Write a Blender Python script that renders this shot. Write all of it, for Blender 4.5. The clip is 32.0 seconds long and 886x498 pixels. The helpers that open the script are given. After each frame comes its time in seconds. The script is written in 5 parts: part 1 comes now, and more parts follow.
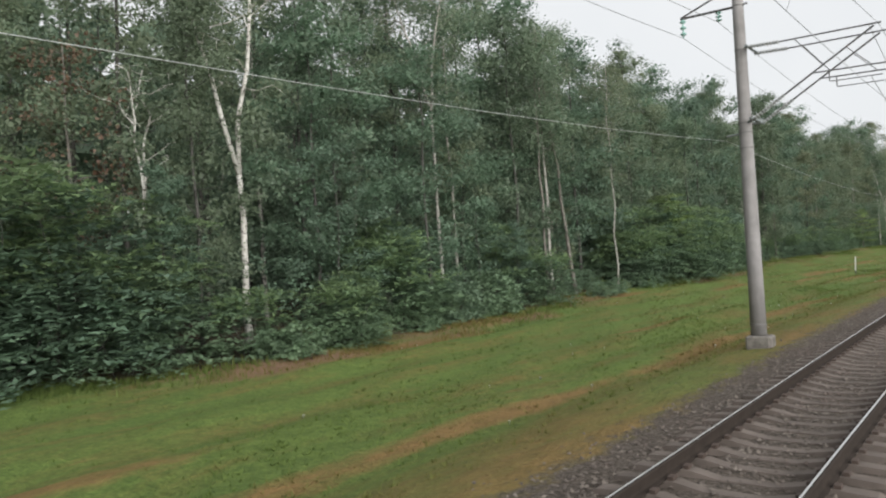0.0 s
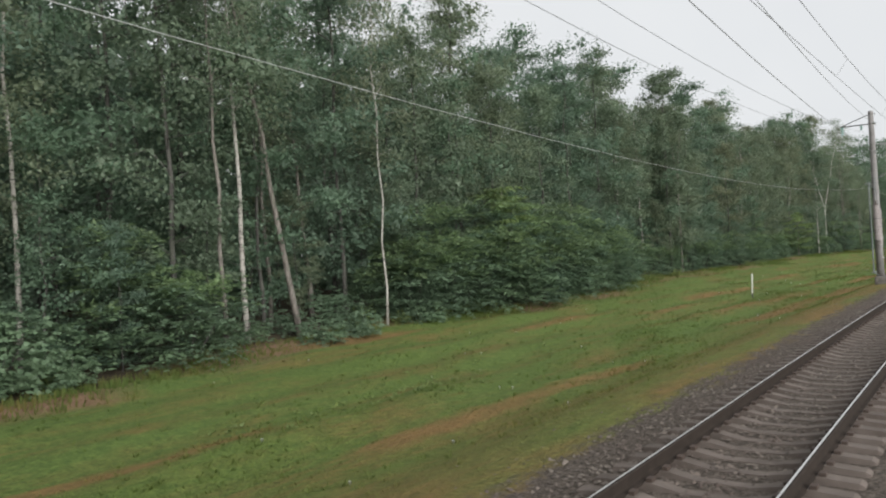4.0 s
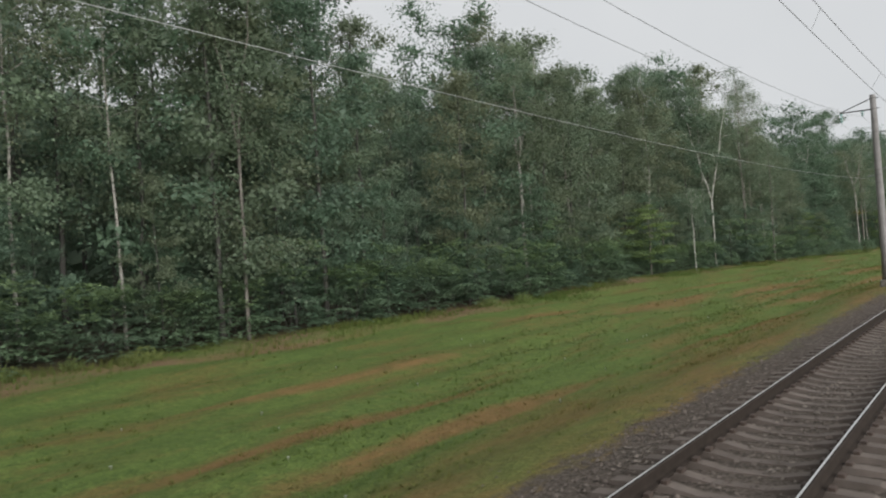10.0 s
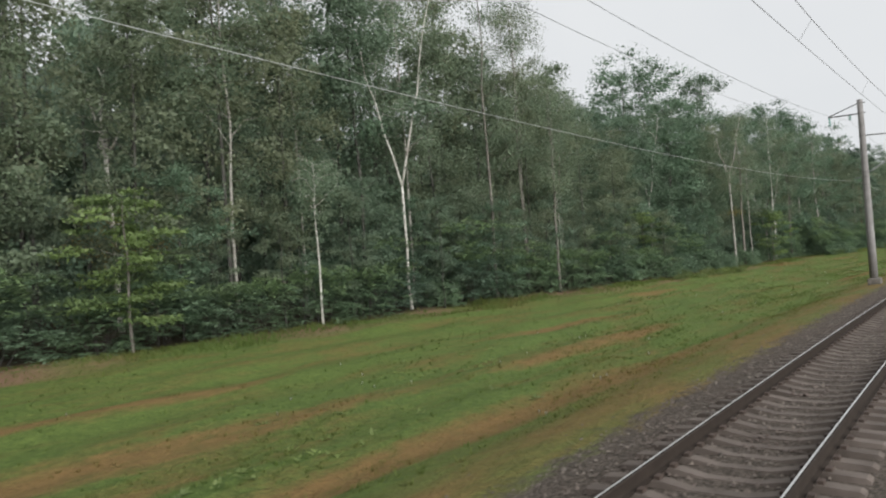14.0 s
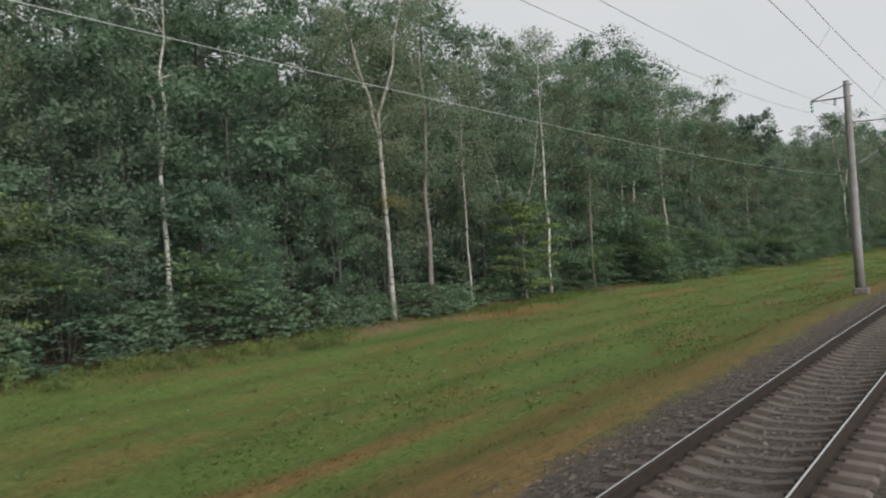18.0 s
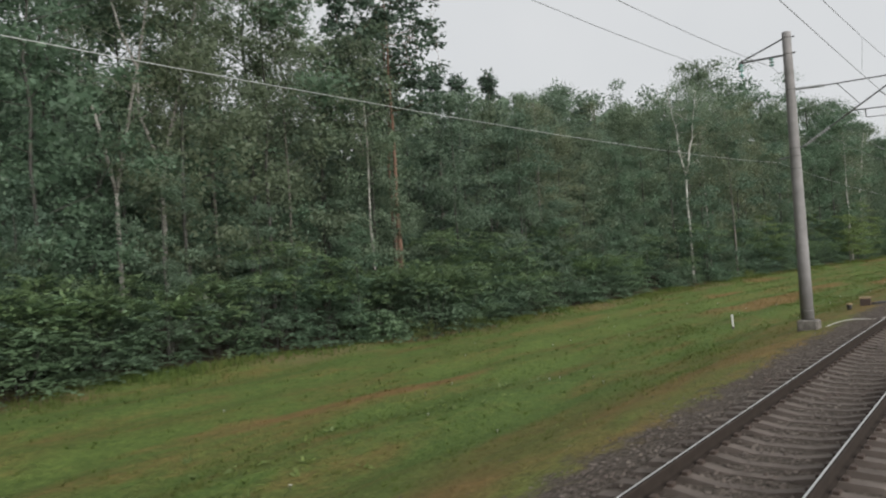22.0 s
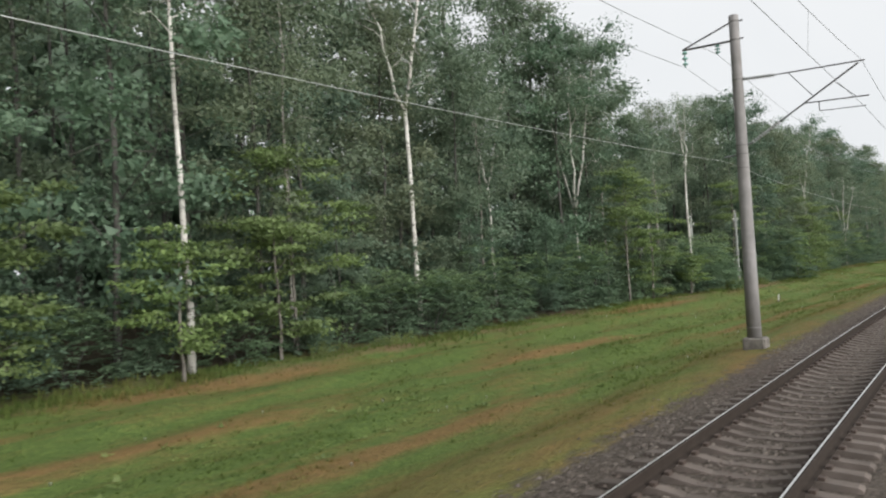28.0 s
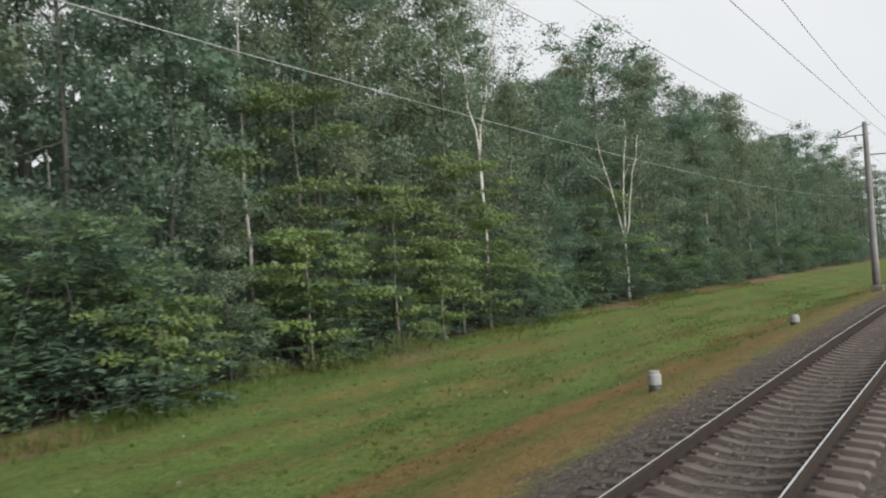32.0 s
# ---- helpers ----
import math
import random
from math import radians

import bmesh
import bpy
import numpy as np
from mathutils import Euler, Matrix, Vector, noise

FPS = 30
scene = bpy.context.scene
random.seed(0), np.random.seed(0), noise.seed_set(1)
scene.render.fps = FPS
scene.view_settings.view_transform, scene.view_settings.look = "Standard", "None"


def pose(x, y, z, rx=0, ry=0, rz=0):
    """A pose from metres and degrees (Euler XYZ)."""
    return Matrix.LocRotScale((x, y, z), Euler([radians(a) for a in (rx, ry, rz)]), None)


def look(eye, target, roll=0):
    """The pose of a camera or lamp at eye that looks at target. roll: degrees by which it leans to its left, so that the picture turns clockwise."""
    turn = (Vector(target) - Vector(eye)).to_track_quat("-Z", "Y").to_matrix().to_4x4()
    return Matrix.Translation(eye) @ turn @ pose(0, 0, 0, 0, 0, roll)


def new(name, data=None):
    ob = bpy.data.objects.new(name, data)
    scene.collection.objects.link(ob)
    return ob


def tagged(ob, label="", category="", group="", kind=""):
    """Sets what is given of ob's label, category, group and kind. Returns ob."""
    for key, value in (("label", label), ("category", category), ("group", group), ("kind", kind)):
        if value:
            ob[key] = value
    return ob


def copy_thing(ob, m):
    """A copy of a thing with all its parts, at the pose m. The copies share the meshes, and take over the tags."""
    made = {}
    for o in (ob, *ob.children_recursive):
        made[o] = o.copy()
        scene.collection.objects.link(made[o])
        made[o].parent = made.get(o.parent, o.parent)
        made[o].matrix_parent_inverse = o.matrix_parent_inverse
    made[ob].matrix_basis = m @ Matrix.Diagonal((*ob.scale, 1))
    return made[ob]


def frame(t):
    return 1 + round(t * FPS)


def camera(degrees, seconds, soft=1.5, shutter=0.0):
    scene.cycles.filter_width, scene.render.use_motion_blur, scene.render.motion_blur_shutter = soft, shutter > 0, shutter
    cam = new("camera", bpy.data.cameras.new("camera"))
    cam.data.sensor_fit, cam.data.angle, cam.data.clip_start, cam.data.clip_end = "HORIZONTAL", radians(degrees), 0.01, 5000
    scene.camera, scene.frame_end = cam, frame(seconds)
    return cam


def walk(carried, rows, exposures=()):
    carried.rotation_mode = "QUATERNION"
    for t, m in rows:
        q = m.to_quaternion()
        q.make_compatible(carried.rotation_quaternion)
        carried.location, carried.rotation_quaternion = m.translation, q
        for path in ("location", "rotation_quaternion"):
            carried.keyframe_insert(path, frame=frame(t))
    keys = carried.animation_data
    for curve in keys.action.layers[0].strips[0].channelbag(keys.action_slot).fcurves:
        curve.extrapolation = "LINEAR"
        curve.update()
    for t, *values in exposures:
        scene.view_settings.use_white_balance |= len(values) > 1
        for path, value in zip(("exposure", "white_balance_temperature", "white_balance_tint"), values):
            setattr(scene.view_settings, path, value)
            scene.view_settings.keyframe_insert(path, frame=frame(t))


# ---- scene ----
# ---- the line: a gentle right-hand curve; s metres along, d metres to the left of the ride, z above the rail ----
BEND = 0.00072
EYE_Z = 2.505


def on_line(s, d):
    return ((1 - math.cos(BEND * s)) / BEND - d * math.cos(BEND * s), math.sin(BEND * s) / BEND + d * math.sin(BEND * s))


def spot(s, d, z=0.0, turn=0.0, size=1.0):
    """Pose at (s, d, z): local y runs along the line, local x to its right."""
    x, y = on_line(s, d)
    return pose(x, y, z, 0, 0, turn - math.degrees(BEND * s)) @ Matrix.Scale(size, 4)


def on_line_np(s, d, z):
    th = BEND * s
    return np.stack([(1 - np.cos(th)) / BEND - d * np.cos(th), np.sin(th) / BEND + d * np.sin(th), z], -1)


# ---- camera ----
RIDE = (
    (0.0, 0.00, 38.10, 0.62, 3.44),
    (0.5, 2.51, 36.70, 0.44, 3.24),
    (1.0, 5.10, 36.99, 1.09, 3.25),
    (1.5, 7.78, 36.71, 1.04, 3.24),
    (2.0, 10.57, 36.92, 1.09, 2.92),
    (2.5, 13.49, 36.52, 1.10, 2.80),
    (4.5, 26.46, 36.71, 0.64, 3.34),
    (5.0, 30.07, 36.57, 0.74, 3.39),
    (5.5, 33.86, 36.73, 0.91, 3.63),
    (6.0, 37.86, 36.71, 1.09, 3.71),
    (6.5, 42.09, 36.96, 0.97, 3.76),
    (7.0, 46.50, 37.08, 0.97, 3.88),
    (7.5, 51.07, 36.95, 1.04, 4.28),
    (8.0, 55.82, 36.92, 1.02, 4.25),
    (8.5, 60.82, 37.38, 1.08, 4.03),
    (9.0, 66.08, 37.52, 1.02, 4.01),
    (9.5, 71.53, 37.53, 0.71, 4.02),
    (10.0, 77.11, 37.72, 0.89, 4.02),
    (10.5, 82.80, 37.60, 0.50, 3.83),
    (11.0, 88.57, 38.02, 0.84, 3.79),
    (11.5, 94.45, 37.73, 0.69, 3.57),
    (12.0, 100.46, 37.97, 0.64, 3.45),
    (12.5, 106.59, 37.66, 0.87, 3.45),
    (13.0, 112.87, 37.33, 0.94, 3.33),
    (13.5, 119.32, 37.60, 1.02, 3.46),
    (14.0, 125.92, 36.74, 0.91, 4.15),
    (14.5, 132.64, 36.64, 0.75, 4.18),
    (16.5, 160.57, 37.07, 0.51, 4.09),
    (17.0, 167.78, 36.92, 0.52, 3.70),
    (17.5, 175.07, 37.20, 0.53, 3.61),
    (18.0, 182.46, 37.25, 0.67, 3.60),
    (18.5, 189.94, 37.04, 0.68, 3.69),
    (19.0, 197.50, 37.29, 0.81, 3.73),
    (19.5, 205.15, 37.45, 0.78, 4.43),
    (20.0, 212.86, 37.79, 0.80, 4.00),
    (21.0, 228.51, 37.49, 1.09, 3.53),
    (21.5, 236.45, 37.91, 1.10, 3.53),
    (22.0, 244.47, 37.84, 1.23, 3.73),
    (22.5, 252.56, 37.03, 1.09, 3.69),
    (23.0, 260.73, 37.05, 1.12, 3.68),
    (23.5, 268.97, 36.87, 1.10, 3.65),
    (24.0, 277.29, 36.92, 1.28, 3.53),
    (24.5, 285.70, 36.85, 1.29, 3.77),
    (25.0, 294.21, 36.65, 1.67, 3.62),
    (25.5, 302.81, 36.72, 1.65, 3.62),
    (27.5, 337.90, 36.12, 1.31, 3.21),
    (28.0, 346.80, 36.30, 1.38, 3.21),
    (28.5, 355.78, 36.30, 1.36, 3.09),
    (29.0, 364.86, 36.45, 1.47, 3.07),
    (29.5, 374.03, 36.29, 1.51, 3.29),
    (30.0, 383.26, 35.70, 1.56, 3.53),
    (30.5, 392.57, 35.51, 1.39, 3.52),
    (31.0, 401.99, 35.92, 1.35, 3.52),
    (31.5, 411.55, 35.98, 1.35, 3.48),
    (32.0, 421.29, 36.21, 1.42, 3.48),
)
cam = camera(62.59, 32.0, soft=2.1, shutter=0.1)
walk(cam, [(t, pose(*on_line(s, 0), EYE_Z, 90 + up, lean, side - math.degrees(BEND * s))) for t, s, side, up, lean in RIDE],
     exposures=((0, 0.75), (3, 0.68), (6, 0.56), (9, 0.41), (11, 0.41), (14, 0.61), (17, 0.35), (20, 0.55), (22, 0.43), (23, 0.35), (24, 0.41), (25, 0.58), (28, 0.77), (29.5, 0.71), (31, 0.59), (32, 0.71)))

# ---- light: an even overcast sky with a weak wide sun ----
world = bpy.data.worlds.new("overcast")
scene.world = world
world.use_nodes = True
wn, wl = world.node_tree.nodes, world.node_tree.links
sky = wn.new("ShaderNodeTexSky")
sky.sky_type, sky.sun_disc, sky.sun_elevation, sky.sun_rotation = "NISHITA", False, radians(22), radians(120)
sky.dust_density = 4.0
calm = wn.new("ShaderNodeHueSaturation")
calm.inputs["Saturation"].default_value = 0.2
wl.new(sky.outputs[0], calm.inputs["Color"])
cloud = wn.new("ShaderNodeTexNoise")
cloud.inputs["Scale"].default_value, cloud.inputs["Detail"].default_value = 1.7, 4.0
ramp = wn.new("ShaderNodeValToRGB")
ramp.color_ramp.elements[0].position, ramp.color_ramp.elements[1].position = 0.3, 0.75
ramp.color_ramp.elements[0].color, ramp.color_ramp.elements[1].color = (6.6, 6.9, 7.2, 1), (8.2, 8.3, 8.4, 1)
wl.new(cloud.outputs["Fac"], ramp.inputs[0])
over = wn.new("ShaderNodeMix")
over.data_type = "RGBA"
over.inputs[0].default_value = 0.88
wl.new(calm.outputs[0], over.inputs[6])
wl.new(ramp.outputs[0], over.inputs[7])
wl.new(over.outputs[2], wn["Background"].inputs["Color"])
wn["Background"].inputs["Strength"].default_value = 0.073
sun = new("sun", bpy.data.lights.new("sun", "SUN"))
sun.data.energy, sun.data.angle, sun.data.color = 3.1, radians(60), (1.0, 0.98, 0.95)
sun.matrix_world = look((0, 0, 20), (-45, 22, 0))


# ---- materials ----
class Shade:
    """A small builder for node materials."""

    def __init__(self, name, rough=0.8, metal=0.0, spec=0.4):
        self.m = bpy.data.materials.new(name)
        self.m.use_nodes = True
        self.n, self.l = self.m.node_tree.nodes, self.m.node_tree.links
        self.b = self.n["Principled BSDF"]
        self.b.inputs["Roughness"].default_value = rough
        self.b.inputs["Metallic"].default_value = metal
        self.b.inputs["Specular IOR Level"].default_value = spec

    def put(self, value, socket):
        if hasattr(value, "is_output"):
            self.l.new(value, socket)
        else:
            socket.default_value = value

    def noise(self, scale, detail=4.0, vector=None, rough=0.55):
        n = self.n.new("ShaderNodeTexNoise")
        n.inputs["Scale"].default_value, n.inputs["Detail"].default_value, n.inputs["Roughness"].default_value = scale, detail, rough
        self.l.new(vector if vector is not None else self.coords(), n.inputs["Vector"])
        return n.outputs["Fac"]

    def coords(self, name="Object"):
        return self.n.new("ShaderNodeTexCoord").outputs[name]

    def world_place(self):
        return self.n.new("ShaderNodeNewGeometry").outputs["Position"]

    def stretch(self, vector, x, y, z):
        n = self.n.new("ShaderNodeMapping")
        n.inputs["Scale"].default_value = (x, y, z)
        self.l.new(vector, n.inputs["Vector"])
        return n.outputs[0]

    def island(self):
        return self.n.new("ShaderNodeNewGeometry").outputs["Random Per Island"]

    def each(self):
        return self.n.new("ShaderNodeObjectInfo").outputs["Random"]

    def attr(self, name):
        n = self.n.new("ShaderNodeAttribute")
        n.attribute_name = name
        return n.outputs["Fac"]

    def math(self, op, a, b=0.0):
        n = self.n.new("ShaderNodeMath")
        n.operation = op
        self.put(a, n.inputs[0])
        self.put(b, n.inputs[1])
        return n.outputs[0]

    def joinxyz(self, x, y, z=0.0):
        n = self.n.new("ShaderNodeCombineXYZ")
        for i, v in enumerate((x, y, z)):
            self.put(v, n.inputs[i])
        return n.outputs[0]

    def step(self, value, low, high):
        n = self.n.new("ShaderNodeMapRange")
        n.inputs[1].default_value, n.inputs[2].default_value = low, high
        self.l.new(value, n.inputs[0])
        return n.outputs[0]

    def mix(self, fac, a, b, blend="MIX"):
        n = self.n.new("ShaderNodeMix")
        n.data_type, n.blend_type = "RGBA", blend
        for i, v in ((0, fac), (6, a), (7, b)):
            if isinstance(v, tuple) and len(v) == 3:
                v = (*v, 1)
            self.put(v, n.inputs[i])
        return n.outputs[2]

    def bump(self, height, strength=0.5, distance=0.02):
        n = self.n.new("ShaderNodeBump")
        n.inputs["Strength"].default_value, n.inputs["Distance"].default_value = strength, distance
        self.l.new(height, n.inputs["Height"])
        self.l.new(n.outputs[0], self.b.inputs["Normal"])

    def colour(self, c):
        self.put((*c, 1) if isinstance(c, tuple) else c, self.b.inputs["Base Color"])
        return self.m


def leaf_material(name, dark, light, third, glow=0.25, rough=0.5):
    s = Shade(name, rough, 0.0, 0.35)
    tone = s.math("ADD", s.math("MULTIPLY", s.island(), 0.45), s.math("MULTIPLY", s.step(s.noise(1.1, 3.0, s.world_place()), 0.36, 0.66), 0.6))
    c = s.mix(tone, dark, light)
    c = s.mix(s.step(s.each(), 0.25, 1.0), c, third)
    c = s.mix(s.step(s.noise(0.35, 3.0, s.world_place()), 0.35, 0.7), c, s.mix(0.5, c, (0.05, 0.075, 0.05)))
    s.colour(c)
    t = s.n.new("ShaderNodeBsdfTranslucent")
    s.l.new(c, t.inputs["Color"])
    m = s.n.new("ShaderNodeMixShader")
    m.inputs[0].default_value = glow
    s.l.new(s.b.outputs[0], m.inputs[1])
    s.l.new(t.outputs[0], m.inputs[2])
    s.l.new(m.outputs[0], s.n["Material Output"].inputs["Surface"])
    return s.m


LEAF_DARK = leaf_material("leaf_dark", (0.090, 0.156, 0.098), (0.182, 0.270, 0.172), (0.126, 0.192, 0.136), 0.45)
LEAF_BIRCH = leaf_material("leaf_birch", (0.125, 0.178, 0.115), (0.225, 0.300, 0.190), (0.188, 0.212, 0.128), 0.45)
LEAF_SHRUB = leaf_material("leaf_shrub", (0.098, 0.160, 0.092), (0.222, 0.325, 0.180), (0.155, 0.230, 0.148), 0.42)
# for shrub tops: light from above put into a lighter, yellower leaf colour
LEAF_TOPLIT = leaf_material("leaf_toplit", (0.140, 0.222, 0.105), (0.280, 0.385, 0.180), (0.200, 0.280, 0.140), 0.45)
LEAF_MAPLE = leaf_material("leaf_maple", (0.125, 0.195, 0.065), (0.275, 0.370, 0.130), (0.195, 0.262, 0.100), 0.45)
LEAF_FAR = leaf_material("leaf_far", (0.108, 0.162, 0.112), (0.195, 0.270, 0.180), (0.165, 0.198, 0.122), 0.45)
LEAF_HERB = leaf_material("leaf_herb", (0.13, 0.19, 0.06), (0.27, 0.34, 0.11), (0.22, 0.25, 0.075), 0.45)
LEAF_YELLOW = leaf_material("leaf_yellow", (0.18, 0.16, 0.055), (0.34, 0.29, 0.09), (0.25, 0.20, 0.07), 0.45)
LEAF_PINE = leaf_material("leaf_pine", (0.045, 0.08, 0.055), (0.085, 0.125, 0.08), (0.06, 0.095, 0.07), 0.25)
LEAF_RUST = leaf_material("leaf_rust", (0.10, 0.05, 0.03), (0.17, 0.085, 0.05), (0.12, 0.07, 0.045))


def birch_bark(name, pale, grey, dark):
    """White bark with short dark bands and ragged black patches of uneven size."""
    s = Shade(name, 0.7)
    o = s.coords()
    wide = s.noise(1.0, 5.0, s.stretch(o, 5.0, 5.0, 2.6), 0.7)
    band = s.noise(1.0, 5.0, s.stretch(o, 3.0, 3.0, 13.0), 0.7)
    c = s.mix(s.step(s.noise(0.9, 4.0, o), 0.42, 0.72), pale, grey)
    c = s.mix(s.step(s.math("ADD", s.math("MULTIPLY", band, 0.6), s.math("MULTIPLY", wide, 0.4)), dark, dark + 0.07), c, (0.05, 0.045, 0.04))
    c = s.mix(s.step(wide, dark + 0.06, dark + 0.14), c, (0.06, 0.055, 0.048))
    s.bump(band, 0.4, 0.02)
    return s.colour(c)


def rough_bark(name, a, b):
    s = Shade(name, 0.9)
    o = s.coords()
    n = s.noise(1.0, 6.0, s.stretch(o, 14, 14, 3))
    s.bump(n, 0.8, 0.04)
    c = s.mix(s.step(n, 0.38, 0.62), a, b)
    c = s.mix(s.step(s.noise(1.6, 4.0, o), 0.5, 0.7), c, s.mix(0.55, c, (0.10, 0.115, 0.08)))
    return s.colour(s.mix(s.step(s.noise(0.5, 3.0, o), 0.4, 0.7), c, s.mix(0.45, c, b)))


BARK_BIRCH = birch_bark("birch_bark", (0.53, 0.515, 0.48), (0.27, 0.25, 0.22), 0.535)
BARK_PALE = birch_bark("dull_birch_bark", (0.34, 0.325, 0.295), (0.17, 0.155, 0.135), 0.52)
BARK_GREY = rough_bark("bark_grey", (0.07, 0.062, 0.054), (0.19, 0.172, 0.152))
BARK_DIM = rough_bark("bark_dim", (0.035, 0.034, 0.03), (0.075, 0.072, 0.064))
BARK_PINE = rough_bark("bark_pine", (0.10, 0.06, 0.045), (0.20, 0.115, 0.08))


def concrete(name, a, b, scale=3.0):
    s = Shade(name, 0.85, 0.0, 0.3)
    o = s.coords()
    streak = s.noise(1.0, 5.0, s.stretch(o, 6, 6, 0.7))
    fine = s.noise(40.0, 4.0, o)
    c = s.mix(s.step(s.noise(scale, 5.0, o), 0.35, 0.7), a, b)
    c = s.mix(s.step(streak, 0.5, 0.8), c, s.mix(0.4, c, (0.10, 0.09, 0.08)))
    s.bump(fine, 0.2, 0.004)
    return s.colour(s.mix(s.step(fine, 0.3, 0.7), c, s.mix(0.08, c, (0.1, 0.1, 0.1))))


CONCRETE_MAST = concrete("concrete_mast", (0.24, 0.23, 0.226), (0.175, 0.168, 0.164))
CONCRETE_BLOCK = concrete("concrete_block", (0.185, 0.17, 0.152), (0.075, 0.066, 0.058), 5.0)
CONCRETE_WEIGHT = concrete("concrete_weight", (0.31, 0.285, 0.278), (0.20, 0.178, 0.172), 6.0)
CONCRETE_OLD = concrete("concrete_old", (0.125, 0.108, 0.094), (0.06, 0.05, 0.044), 5.0)
CONCRETE_POLE = concrete("concrete_pole", (0.30, 0.31, 0.295), (0.22, 0.225, 0.21), 5.0)
CONCRETE_SLEEPER = concrete("concrete_sleeper", (0.135, 0.11, 0.095), (0.075, 0.06, 0.05), 2.0)


def painted(name, c, wear=(0.25, 0.24, 0.22), rough=0.55, metal=0.0):
    s = Shade(name, rough, metal)
    o = s.coords()
    s.bump(s.noise(60.0, 3.0, o), 0.2, 0.003)
    return s.colour(s.mix(s.step(s.noise(7.0, 5.0, o), 0.5, 0.8), c, wear))


STEEL_GREY = painted("galvanised_steel", (0.21, 0.235, 0.235), (0.16, 0.15, 0.14), 0.5, 0.6)
STEEL_BAND = painted("weathered_band_steel", (0.15, 0.145, 0.14), (0.10, 0.09, 0.085), 0.6, 0.3)
STEEL_DARK = painted("dark_steel", (0.09, 0.09, 0.09), (0.13, 0.10, 0.08), 0.6, 0.4)
PAINT_WHITE = painted("white_paint", (0.62, 0.62, 0.59), (0.45, 0.43, 0.40))
PAINT_BLACK = painted("black_paint", (0.035, 0.035, 0.035), (0.09, 0.08, 0.07))
PAINT_YELLOW = painted("yellow_paint", (0.27, 0.20, 0.11), (0.12, 0.09, 0.055))
PAINT_RED = painted("red_paint", (0.35, 0.07, 0.05))
RUST = painted("rusty_iron", (0.075, 0.055, 0.045), (0.05, 0.04, 0.035), 0.8, 0.3)
CERAMIC = painted("glazed_insulator", (0.24, 0.25, 0.245), (0.17, 0.18, 0.175), 0.3)
GLASS_GREEN = painted("green_glass_insulator", (0.25, 0.42, 0.38), (0.2, 0.3, 0.28), 0.15)
WIRE_GREY = painted("wire_metal", (0.20, 0.21, 0.21), (0.12, 0.12, 0.12), 0.5, 0.5)
WIRE_PALE = painted("pale_wire_metal", (0.42, 0.44, 0.43), (0.30, 0.30, 0.30), 0.5, 0.4)
HOSE_PALE = painted("pale_hose", (0.42, 0.41, 0.37))


def rail_steel():
    s = Shade("rail_steel", 0.32, 1.0)
    n = s.noise(3.0, 4.0, s.world_place())
    s.put(s.step(n, -1.2, 2.6), s.b.inputs["Roughness"])
    return s.colour(s.mix(n, (0.80, 0.80, 0.79), (0.66, 0.65, 0.64)))


def rail_side():
    s = Shade("rail_side", 0.95, 0.0, 0.15)
    n = s.noise(6.0, 5.0, s.world_place())
    s.bump(n, 0.3, 0.004)
    # near-black: the shade on the recessed web is put into this colour
    return s.colour(s.mix(n, (0.016, 0.013, 0.011), (0.042, 0.032, 0.026)))


RAIL_TOP, RAIL_SIDE = rail_steel(), rail_side()


def ballast_stone():
    s = Shade("ballast_stone", 0.9)
    c = s.mix(s.island(), (0.05, 0.042, 0.035), (0.185, 0.158, 0.135))
    c = s.mix(s.step(s.noise(0.6, 3.0, s.world_place()), 0.4, 0.7), c, s.mix(0.6, c, (0.10, 0.07, 0.06)))
    s.bump(s.noise(50.0, 3.0, s.world_place()), 0.4, 0.01)
    return s.colour(c)


BALLAST = ballast_stone()


